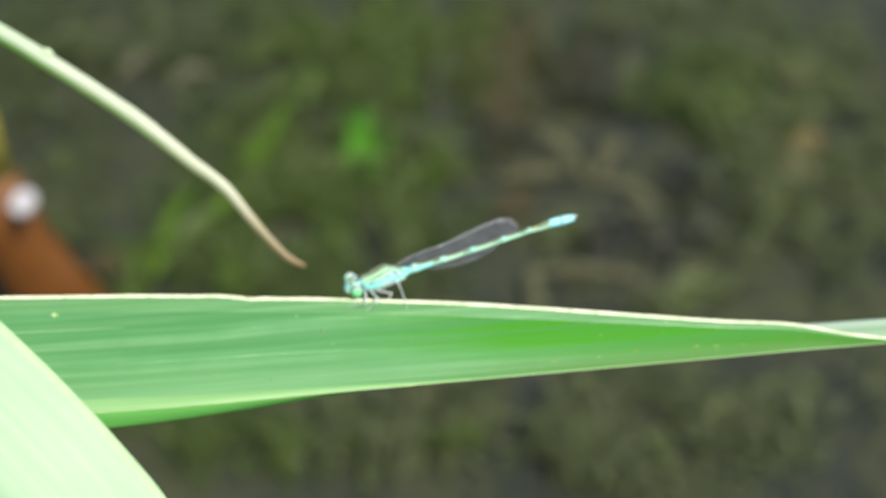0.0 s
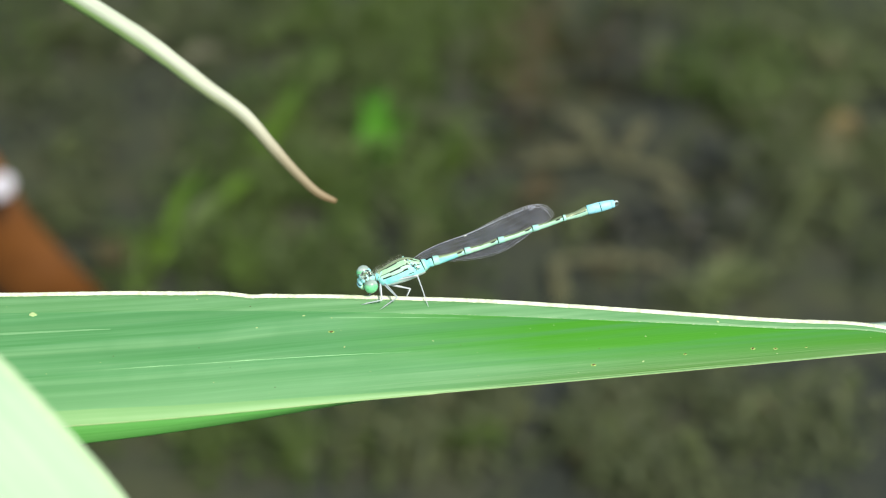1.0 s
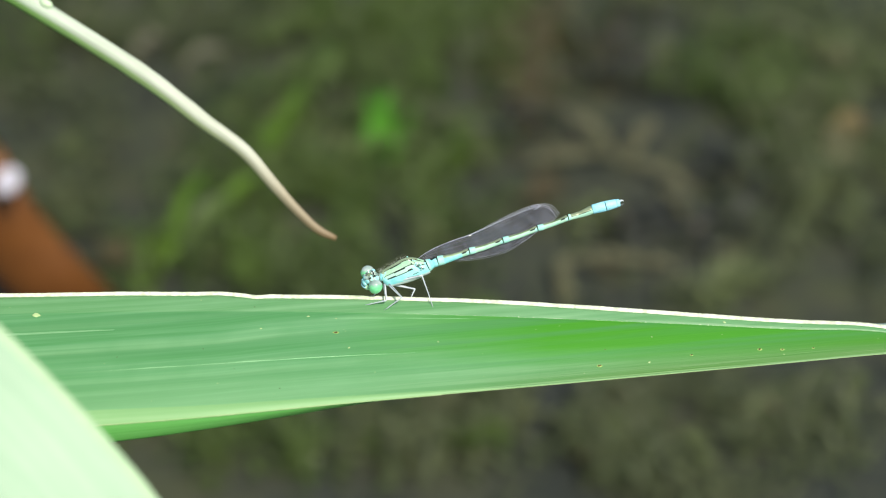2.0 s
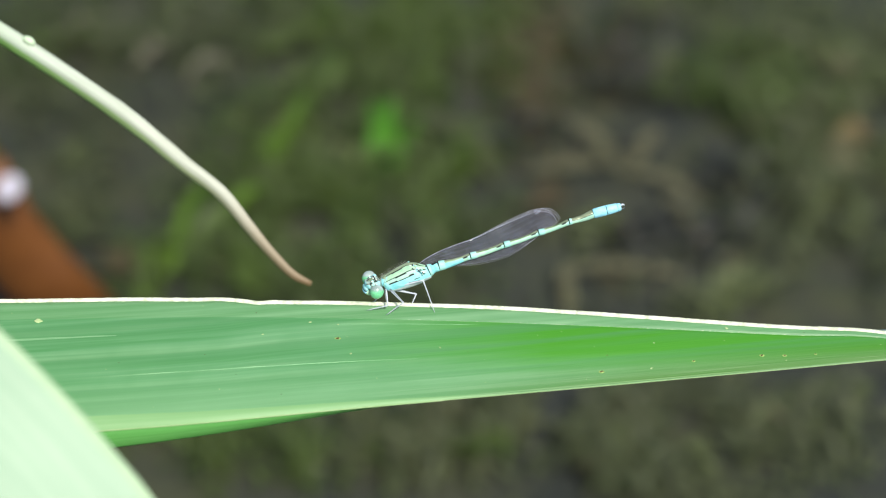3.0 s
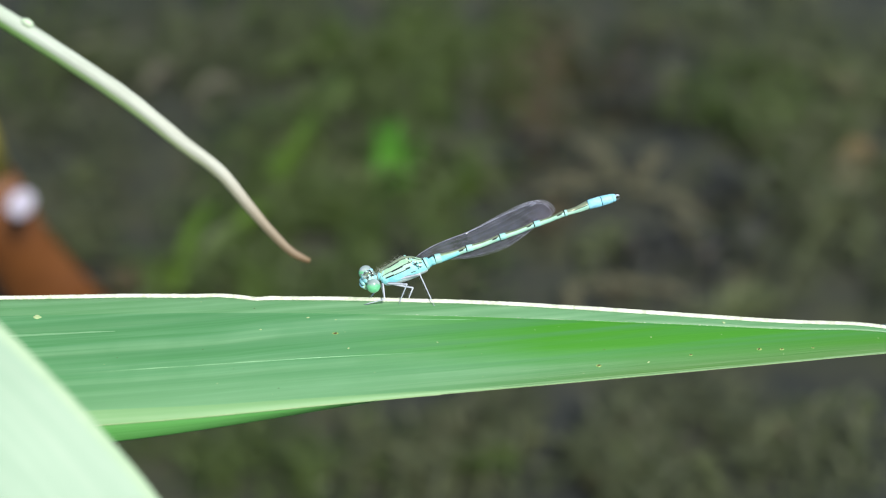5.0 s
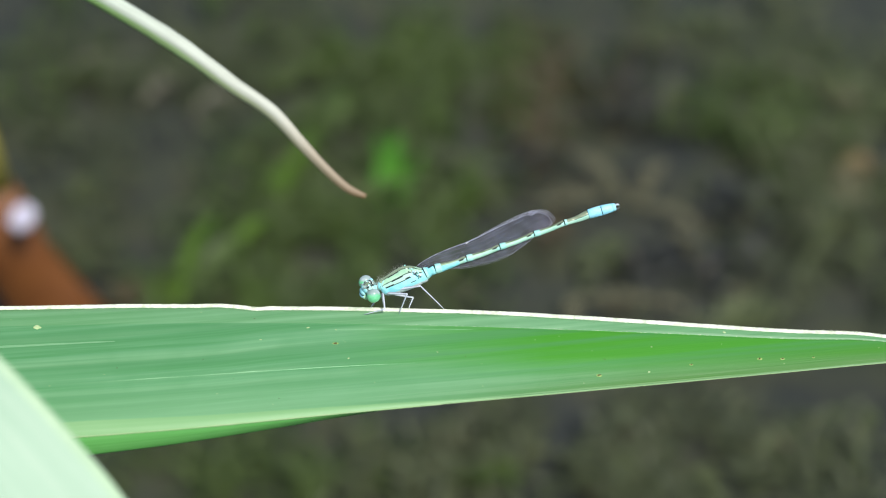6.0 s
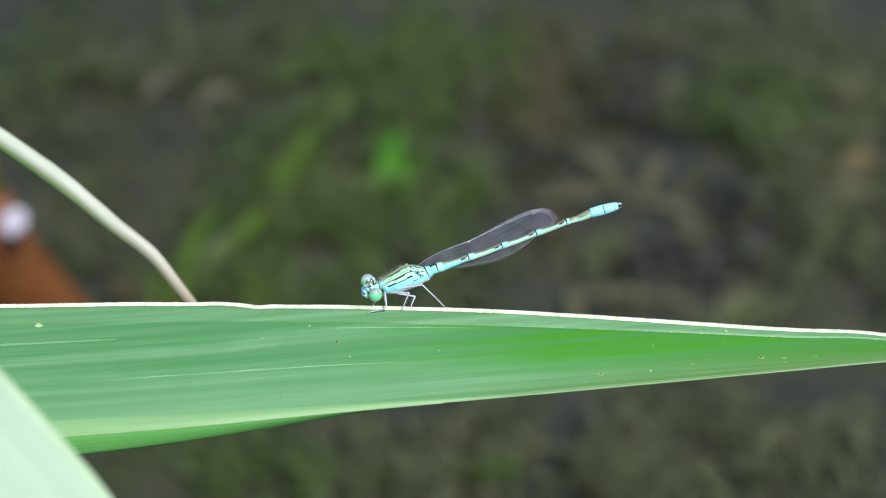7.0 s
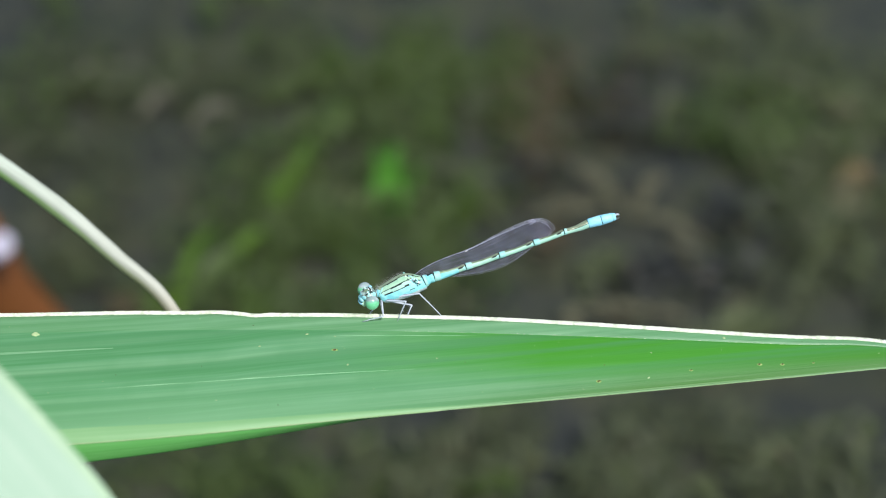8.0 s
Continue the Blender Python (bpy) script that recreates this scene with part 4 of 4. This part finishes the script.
            if i == 0:
                return 2 if ang < 24 or k == 3 else 5
            if k < 2:
                return 2 if ang < 115 else 0
            if k < 4:
                return 3
            if i == 1:
                return 2 if ang < 30 and k > 5 else 5
            if i == 6:
                if ang < 66:
                    return 1
                return 2 if ang < 74 and k > 4 else 0
            if 7 <= k < 10:
                if 38 < ang < (72 if k < 9 else 60):
                    return 2
                return 3 if k == 9 and ang > 60 else (1 if ang < 38 else 0)
            if k == 10:
                return 3 if ang > 50 else 1
            if ang < 30:
                return 1
            if ang < 34 and i > 2:
                return 2
            if ang < 52:
                return 6
            return 5 if i == 2 and k < 7 else 0

        seg = part("abdomen_segment", tube(bmesh.new(), pts, rads, 48, 0.95, (-0.34, 0.84, 0.40), coat), [M_SILVER, M_DORSUM, M_BLACK, M_RING, M_SKY, M_CYAN, M_GOLD], fly)
        if i >= 7:
            tagged(seg, "sky-blue tail segment")
    for z in (-0.80, -0.40):
        part("tail_clasper", tube(bmesh.new(), [(24.42, 11.88, z), (24.68, 12.02, z), (24.84, 12.00, z), (24.92, 11.90, z)], [0.15, 0.12, 0.08, 0.03], 8), M_RING if z < -0.5 else M_LEG, fly)
    part("tail_hook", tube(bmesh.new(), [(24.42, 11.50, -0.6), (24.75, 11.52, -0.6), (25.0, 11.72, -0.6)], [0.17, 0.12, 0.04], 8), M_LEG_DARK, fly)
    # head: broad between the eyes, tipped so that its top shows
    near_eye, far_eye = Vector((-3.33, 1.64, 1.20)), Vector((-4.34, 3.20, -0.55))
    side = (near_eye - far_eye).normalized()
    ahead = Vector((-0.88, -0.15, 0.41))
    ahead = (ahead - side * ahead.dot(side)).normalized()
    crown = ahead.cross(side).normalized()
    core = near_eye.lerp(far_eye, 0.5)
    axes = Matrix((ahead, side, crown)).transposed().to_4x4()

    def on_head(f, s, u):
        return core + ahead * f + side * s + crown * u

    def eye_coat(c):
        d = axes @ c
        rise = d.y + 0.25 * d.z
        return 1 if rise > 0.42 else (2 if rise > 0.20 else 0)

    for c, r in ((near_eye, 0.86), (far_eye, 0.88)):
        part("eye", ball(bmesh.new(), c, (r * 0.94, r * 0.86, r), axes, 32, eye_coat), [M_EYE, M_EYE_CAP, M_EYE_MID], fly, "glossy green eye with grey cap")

    def head_coat(c):
        f, s, u = c
        if abs(s) > 0.52 and -0.75 < f < 0.1 and u > 0.3:
            return 1
        if f < -0.72 and u > -0.2:
            return 1 if abs(s) < 0.7 else 2
        if abs(s) < 0.16 and f > 0.25:
            return 3
        if 0.30 < f < 0.46 and abs(s) < 0.8:
            return 1
        return 2 if (abs(f) < 0.12 or abs(abs(s) - 0.46) < 0.06) else 0

    part("head", ball(bmesh.new(), on_head(-0.04, 0, 0.22), (0.84, 1.08, 0.80), axes, 40, head_coat), [M_HEAD, M_RING, M_BLACK, M_OLIVE], fly, "mottled bronze and blue head")
    part("forehead", ball(bmesh.new(), on_head(0.66, 0, 0.24), (0.36, 0.72, 0.44), axes, 24, lambda c: 1 if c.z > 0.62 else 0), [M_FACE, M_HEAD], fly, "pale blue forehead with mottled top")
    part("face", ball(bmesh.new(), on_head(0.86, 0, -0.22), (0.30, 0.60, 0.32), axes, 20), M_FACE, fly, "blue face")
    part("mouth_line", ball(bmesh.new(), on_head(0.93, 0, -0.44), (0.20, 0.54, 0.06), axes, 16), M_BLACK, fly, "dark line above the lip")
    part("lip", ball(bmesh.new(), on_head(0.84, 0, -0.66), (0.30, 0.52, 0.28), axes, 18), M_SKY, fly, "pale blue lip")
    part("jaw", ball(bmesh.new(), on_head(0.52, 0.34, -0.74), (0.40, 0.40, 0.30), axes, 16), M_PALE, fly, "pale green jaw")
    for f, s, u, r in ((0.12, 0, 1.02, 0.09), (-0.16, 0.22, 0.99, 0.08), (-0.16, -0.22, 0.99, 0.08), (0.38, 0.36, 0.86, 0.08), (0.38, -0.36, 0.86, 0.08)):
        part("head_spot", ball(bmesh.new(), on_head(f, s, u), (r, r, r * 0.7), axes, 10), M_HAIR, fly, "pale glossy spot")
    for s in (-1, 1):
        part("eye_spot", ball(bmesh.new(), on_head(-0.36, 0.62 * s, 0.80), (0.20, 0.28, 0.12), axes, 12), M_SKY, fly, "pale blue spot behind the eye")
    for s in (-0.42, 0.42):
        p = on_head(0.72, s, 0.34)
        part("antenna", tube(bmesh.new(), [p, p + Vector((-0.16, 0.14, 0.12)), p + Vector((-0.42, 0.10, 0.18)), p + Vector((-0.70, -0.06, 0.2))], [0.07, 0.05, 0.018, 0.010], 6), M_LEG_DARK, fly)
    tilt = Matrix.Rotation(-0.35, 4, "Z")
    part("neck", ball(bmesh.new(), (-2.86, 2.72, 0.3), (0.42, 0.60, 0.62), tilt, 18), M_HEAD, fly, "mottled neck shield behind the head")
    part("neck_shield", ball(bmesh.new(), (-2.58, 2.94, 0.32), (0.40, 0.74, 0.74), tilt, 20, lambda c: 1 if c.y > 0.2 else 0), [M_CYAN, M_OLIVE], fly, "bronze collar behind the head")
    part("collar_edge", tube(bmesh.new(), [tilt @ Vector((0.22, 0.78 * math.cos(k), 0.80 * math.sin(k))) + Vector((-2.58, 2.94, 0.32)) for k in np.linspace(-0.4, 2.4, 18)], 0.075, 8, up=(1, 0, 0)), M_RING, fly, "pale collar edge")
    # wings
    wing(fly, 20.0, 16.6, -0.62, -1.10, 0.86, 1.0)
    wing(fly, 19.8, 17.1, -0.50, -0.90, 0.96, 0.97)
    wing(fly, 19.5, 16.9, -0.38, -0.72, 0.90, 0.94)
    wing(fly, 19.4, 16.6, -0.26, -0.55, 1.0, 0.91)
    # legs
    make_leg(fly, (-2.35, 1.95, 0.75), (-2.07, 0.10, 1.25), (-4.43, -0.47, 0.55))
    make_leg(fly, (-2.75, 1.95, -0.1), (-3.30, 0.95, -0.6), (-3.95, 0.02, -0.4))
    make_leg(fly, (-1.65, 1.95, 0.0), (1.14, 1.41, -0.7), (0.60, 0.15, -0.3))
    make_leg(fly, (-0.70, 2.60, 0.0), (1.5, 3.55, -0.6), (4.2, 4.75, -0.35))
    mid = make_leg(fly, MID_HIP, *MID_BACK)
    hind = make_leg(fly, HIND_HIP, *HIND_NEAR)
    return fly, mid, hind


MID_HIP, HIND_HIP = (-1.84, 1.95, 0.75), (-0.75, 2.35, 0.75)
MID_FORE = ((-0.30, 0.50, 2.0), (-2.27, -0.97, 0.9))
MID_REACH = ((0.45, 1.25, 1.75), (-0.95, -1.15, 0.9))
MID_BACK = ((0.50, 1.83, 1.55), (-0.47, -0.42, 0.45))
HIND_NEAR = ((1.91, 3.05, 1.5), (3.31, -0.68, 0.6))
HIND_FAR = ((2.06, 2.75, 1.4), (4.80, 0.05, 0.15))
FLY, MID_LEG, HIND_LEG = make_damselfly()


# ---- movement ----
def step(leg, hip, rows):
    """Keys a leg through (seconds, knee, foot)."""
    femur, shin = leg
    reach = (shin.location).x
    walk(femur, [(t, limb(hip, k)) for t, k, f in rows])
    shins = []
    for t, k, f in rows:
        m = limb(hip, k).inverted() @ limb(k, f)
        m.translation = (reach, 0, 0)
        shins.append((t, m))
    walk(shin, shins)


def motions():
    fly = PERCH @ Matrix.Translation(PERCHED * MM)
    walk(FLY, [
        (0.0, fly @ pose(0.00017, -0.00036, 0, 0, 0, -1.28)), (0.5, fly @ pose(0.00017, -0.00028, 0, 0, 0, -1.23)), (1.0, fly @ pose(0.00018, -0.00026, 0, 0, 0, -1.20)), (1.5, fly @ pose(0.00016, -0.00026, 0, 0, 0, -1.12)),
        (3.0, fly @ pose(0.00008, -0.00014, 0, 0, 0, -0.74)), (3.5, fly @ pose(0.00001, -0.00013, 0, 0, 0, -0.47)), (4.0, fly @ pose(-0.00004, -0.00008, 0, 0, 0, -0.20)), (4.5, fly), (6.0, fly @ pose(0.00001, 0.00008, 0, 0, 0, 0.1)),
        (6.5, fly @ pose(0, 0.00007, 0, 0, 0, 0.30)), (7.0, fly @ pose(0.00004, 0.00002, 0, 0, 0, 0.06)), (7.5, fly @ pose(0, -0.00007, 0, 0, 0, -0.65)), (8.0, fly @ pose(-0.00006, -0.00005, 0, 0, 0, -0.65))])
    step(MID_LEG, MID_HIP, [(0.0, *MID_FORE), (3.2, *MID_FORE), (3.5, *MID_REACH), (3.7, *MID_BACK), (8.0, *MID_BACK)])
    step(HIND_LEG, HIND_HIP, [(0.0, *HIND_NEAR), (4.9, *HIND_NEAR), (5.3, *HIND_FAR), (8.0, *HIND_FAR)])
    rest = Matrix.Translation((-0.1010, 0.2156, -0.004))
    walk(STALK, [
        (0, rest @ pose(0.0033, -0.0020, -0.0025)), (0.1, rest @ pose(0.0018, -0.0006, -0.0007)), (0.3, rest @ pose(-0.0003, -0.0012, -0.0016)), (0.6, rest @ pose(0.0004, -0.0013, -0.0016)),
        (1, rest @ pose(-0.0018, -0.0016, -0.0021)), (1.5, rest @ pose(-0.0009, -0.0013, -0.0016)), (2.8, rest @ pose(-0.0018, -0.0007, -0.0008)), (3, rest @ pose(-0.0018, -0.0007, -0.0008)),
        (3.5, rest @ pose(-0.0018, -0.0004, -0.0006)), (4, rest @ pose(-0.0013, -0.0003, -0.0003)), (4.5, rest @ pose(-0.0006, -0.0003, -0.0004)), (6, rest @ pose(0.0000, -0.0003, -0.0003)),
        (6.5, rest @ pose(0.0008, -0.0003, -0.0004)), (7, rest @ pose(-0.0027, -0.0017, -0.0022)), (7.5, rest @ pose(-0.0057, -0.0031, -0.0041)), (8, rest @ pose(-0.0054, -0.0030, -0.0040)),
    ])
    walk(HANGING, [
        (0, PERCH @ pose(-0.0153, -0.0023, -0.020, 0, 0, 0.2)), (0.1, PERCH @ pose(-0.0158, -0.0025, -0.020, 0, 0, 0.2)), (0.2, PERCH @ pose(-0.0147, -0.0015, -0.020, 0, 0, 0.3)), (0.3, PERCH @ pose(-0.0130, -0.0008, -0.020, 0, 0, 0.4)),
        (0.4, PERCH @ pose(-0.0125, -0.0003, -0.020, 0, 0, 0.4)), (0.5, PERCH @ pose(-0.0139, -0.0002, -0.020, 0, 0, 0.4)), (0.6, PERCH @ pose(-0.0147, -0.0003, -0.020, 0, 0, 0.3)), (0.7, PERCH @ pose(-0.0147, 0.0000, -0.020, 0, 0, 0.3)),
        (0.8, PERCH @ pose(-0.0139, 0.0013, -0.020, 0, 0, 0.5)), (0.9, PERCH @ pose(-0.0134, 0.0037, -0.020, 0, 0, 1.0)), (1, PERCH @ pose(-0.0125, 0.0049, -0.020, 0, 0, 1.2)), (1.1, PERCH @ pose(-0.0132, 0.0057, -0.020, 0, 0, 1.6)),
        (1.2, PERCH @ pose(-0.0145, 0.0039, -0.020, 0, 0, 1.4)), (1.3, PERCH @ pose(-0.0160, -0.0001, -0.020, 0, 0, 0.6)), (1.4, PERCH @ pose(-0.0161, -0.0028, -0.020, 0, 0, 0.0)), (1.5, PERCH @ pose(-0.0148, -0.0040, -0.020, 0, 0, -0.1)),
        (1.6, PERCH @ pose(-0.0138, -0.0028, -0.020, 0, 0, 0.2)), (1.7, PERCH @ pose(-0.0132, -0.0013, -0.020, 0, 0, 0.5)), (2, PERCH @ pose(-0.0131, 0.0003, -0.020, 0, 0, 0.8)), (2.4, PERCH @ pose(-0.0140, -0.0003, -0.020, 0, 0, 0.4)),
        (2.8, PERCH @ pose(-0.0144, -0.0019, -0.020, 0, 0, -0.2)), (2.9, PERCH @ pose(-0.0153, -0.0031, -0.020, 0, 0, -0.6)), (3, PERCH @ pose(-0.0165, -0.0046, -0.020, 0, 0, -0.9)), (3.1, PERCH @ pose(-0.0180, -0.0048, -0.020, 0, 0, -0.9)),
        (3.2, PERCH @ pose(-0.0189, -0.0056, -0.020, 0, 0, -0.9)), (3.3, PERCH @ pose(-0.0197, -0.0058, -0.020, 0, 0, -0.7)), (3.4, PERCH @ pose(-0.0196, -0.0058, -0.020, 0, 0, -0.6)), (3.5, PERCH @ pose(-0.0181, -0.0044, -0.020, 0, 0, -0.3)),
        (3.6, PERCH @ pose(-0.0151, -0.0005, -0.020, 0, 0, 0.1)), (3.7, PERCH @ pose(-0.0127, 0.0037, -0.020, 0, 0, 0.7)), (3.8, PERCH @ pose(-0.0097, 0.0094, -0.020, 0, 0, 1.4)), (3.9, PERCH @ pose(-0.0080, 0.0137, -0.020, 0, 0, 2.0)),
        (4, PERCH @ pose(-0.0099, 0.0132, -0.020, 0, 0, 1.4)), (4.1, PERCH @ pose(-0.0135, 0.0073, -0.020, 0, 0, 0.2)), (4.2, PERCH @ pose(-0.0171, -0.0005, -0.020, 0, 0, -1.3)), (4.3, PERCH @ pose(-0.0163, -0.0017, -0.020, 0, 0, -1.3)),
        (4.4, PERCH @ pose(-0.0126, 0.0040, -0.020, 0, 0, 0.5)), (4.5, PERCH @ pose(-0.0100, 0.0062, -0.020, 0, 0, 1.3)), (4.6, PERCH @ pose(-0.0122, 0.0035, -0.020, 0, 0, 0.8)), (4.7, PERCH @ pose(-0.0158, -0.0011, -0.020, 0, 0, -0.3)),
        (5, PERCH @ pose(-0.0165, -0.0019, -0.020, 0, 0, -0.4)), (5.4, PERCH @ pose(-0.0158, -0.0029, -0.020, 0, 0, -0.5)), (5.8, PERCH @ pose(-0.0151, -0.0049, -0.020, 0, 0, -0.8)), (5.9, PERCH @ pose(-0.0131, -0.0007, -0.020, 0, 0, 0.1)),
        (6, PERCH @ pose(-0.0095, 0.0075, -0.020, 0, 0, 2.1)), (6.1, PERCH @ pose(-0.0086, 0.0123, -0.020, 0, 0, 3.2)), (6.2, PERCH @ pose(-0.0085, 0.0140, -0.020, 0, 0, 3.5)), (6.3, PERCH @ pose(-0.0127, 0.0113, -0.020, 0, 0, 2.8)),
        (6.4, PERCH @ pose(-0.0205, 0.0033, -0.020, 0, 0, 0.8)), (6.5, PERCH @ pose(-0.0220, 0.0004, -0.020, 0, 0, 0.0)), (6.6, PERCH @ pose(-0.0184, 0.0043, -0.020, 0, 0, 1.1)), (6.7, PERCH @ pose(-0.0133, 0.0106, -0.020, 0, 0, 2.8)),
        (6.8, PERCH @ pose(-0.0186, 0.0047, -0.020, 0, 0, 1.5)), (6.9, PERCH @ pose(-0.0237, -0.0033, -0.020, 0, 0, -0.2)), (7, PERCH @ pose(-0.0254, -0.0113, -0.020, 0, 0, -1.1)), (7.1, PERCH @ pose(-0.0222, -0.0199, -0.020, 0, 0, -2.1)),
        (7.2, PERCH @ pose(-0.0240, -0.0221, -0.020, 0, 0, -2.5)), (7.3, PERCH @ pose(-0.0268, -0.0204, -0.020, 0, 0, -2.2)), (7.4, PERCH @ pose(-0.0250, -0.0170, -0.020, 0, 0, -1.8)), (7.5, PERCH @ pose(-0.0205, -0.0102, -0.020, 0, 0, -1.0)),
        (7.6, PERCH @ pose(-0.0204, -0.0083, -0.020, 0, 0, -0.8)), (7.7, PERCH @ pose(-0.0200, -0.0073, -0.020, 0, 0, -0.9)), (7.8, PERCH @ pose(-0.0230, -0.0093, -0.020, 0, 0, -1.4)), (7.9, PERCH @ pose(-0.0253, -0.0119, -0.020, 0, 0, -1.8)),
        (8, PERCH @ pose(-0.0248, -0.0147, -0.020, 0, 0, -2.4)),
    ])
    walk(NEAR_LEAF, [
        (0, PERCH @ pose(-0.0007, -0.0034, 0)), (0.1, PERCH @ pose(-0.0001, -0.0029, 0)), (0.2, PERCH @ pose(-0.0001, -0.0010, 0)), (0.3, PERCH @ pose(0.0014, -0.0011, 0)),
        (0.4, PERCH @ pose(0.0008, -0.0006, 0)), (0.5, PERCH @ pose(0.0006, -0.0005, 0)), (0.6, PERCH @ pose(-0.0005, -0.0005, 0)), (0.7, PERCH @ pose(-0.0008, -0.0005, 0)),
        (0.8, PERCH @ pose(-0.0016, -0.0006, 0)), (0.9, PERCH @ pose(-0.0021, -0.0006, 0)), (1, PERCH @ pose(-0.0030, -0.0006, 0)), (1.1, PERCH @ pose(-0.0023, -0.0006, 0)),
        (1.2, PERCH @ pose(-0.0015, -0.0006, 0)), (1.3, PERCH @ pose(-0.0011, -0.0005, 0)), (1.4, PERCH @ pose(-0.0010, -0.0005, 0)), (1.5, PERCH @ pose(-0.0010, -0.0004, 0)),
        (1.6, PERCH @ pose(-0.0006, -0.0004, 0)), (1.7, PERCH @ pose(0.0001, -0.0004, 0)), (2.2, PERCH @ pose(-0.0013, -0.0002, 0)), (2.8, PERCH @ pose(-0.0019, -0.0001, 0)),
        (2.9, PERCH @ pose(-0.0014, -0.0000, 0)), (3, PERCH @ pose(-0.0010, -0.0000, 0)), (3.1, PERCH @ pose(0.0002, -0.0000, 0)), (3.2, PERCH @ pose(-0.0004, -0.0000, 0)),
        (3.3, PERCH @ pose(-0.0008, -0.0000, 0)), (3.4, PERCH @ pose(-0.0007, -0.0000, 0)), (3.5, PERCH @ pose(-0.0004, 0.0000, 0)), (3.6, PERCH @ pose(-0.0002, -0.0000, 0)),
        (3.7, PERCH @ pose(0.0010, -0.0000, 0)), (3.8, PERCH @ pose(0.0013, -0.0001, 0)), (3.9, PERCH @ pose(0.0009, -0.0001, 0)), (4, PERCH @ pose(0.0002, -0.0001, 0)),
        (4.1, PERCH @ pose(-0.0013, -0.0002, 0)), (4.2, PERCH @ pose(-0.0023, -0.0003, 0)), (4.3, PERCH @ pose(-0.0023, -0.0004, 0)), (4.4, PERCH @ pose(-0.0016, -0.0005, 0)),
        (4.5, PERCH @ pose(-0.0013, -0.0007, 0)), (4.6, PERCH @ pose(-0.0007, -0.0009, 0)), (4.7, PERCH @ pose(-0.0006, -0.0012, 0)), (5.2, PERCH @ pose(-0.0001, -0.0009, 0)),
        (5.8, PERCH @ pose(-0.0004, -0.0006, 0)), (5.9, PERCH @ pose(-0.0011, -0.0006, 0)), (6, PERCH @ pose(-0.0031, -0.0005, 0)), (6.1, PERCH @ pose(-0.0038, -0.0005, 0)),
        (6.2, PERCH @ pose(-0.0019, -0.0005, 0)), (6.3, PERCH @ pose(-0.0010, -0.0006, 0)), (6.4, PERCH @ pose(-0.0013, -0.0006, 0)), (6.5, PERCH @ pose(-0.0018, -0.0006, 0)),
        (6.6, PERCH @ pose(-0.0019, -0.0006, 0)), (6.7, PERCH @ pose(-0.0022, -0.0006, 0)), (6.8, PERCH @ pose(-0.0025, -0.0006, 0)), (6.9, PERCH @ pose(-0.0034, -0.0006, 0)),
        (7, PERCH @ pose(-0.0043, -0.0006, 0)), (7.1, PERCH @ pose(-0.0052, -0.0004, 0)), (7.2, PERCH @ pose(-0.0046, -0.0003, 0)), (7.3, PERCH @ pose(-0.0045, -0.0002, 0)),
        (7.4, PERCH @ pose(-0.0041, -0.0001, 0)), (7.5, PERCH @ pose(-0.0037, 0.0000, 0)), (7.6, PERCH @ pose(-0.0040, 0.0000, 0)), (7.7, PERCH @ pose(-0.0045, -0.0000, 0)),
        (7.8, PERCH @ pose(-0.0046, -0.0000, 0)), (7.9, PERCH @ pose(-0.0041, -0.0000, 0)), (8, PERCH @ pose(-0.0040, -0.0000, 0)),
    ])


motions()
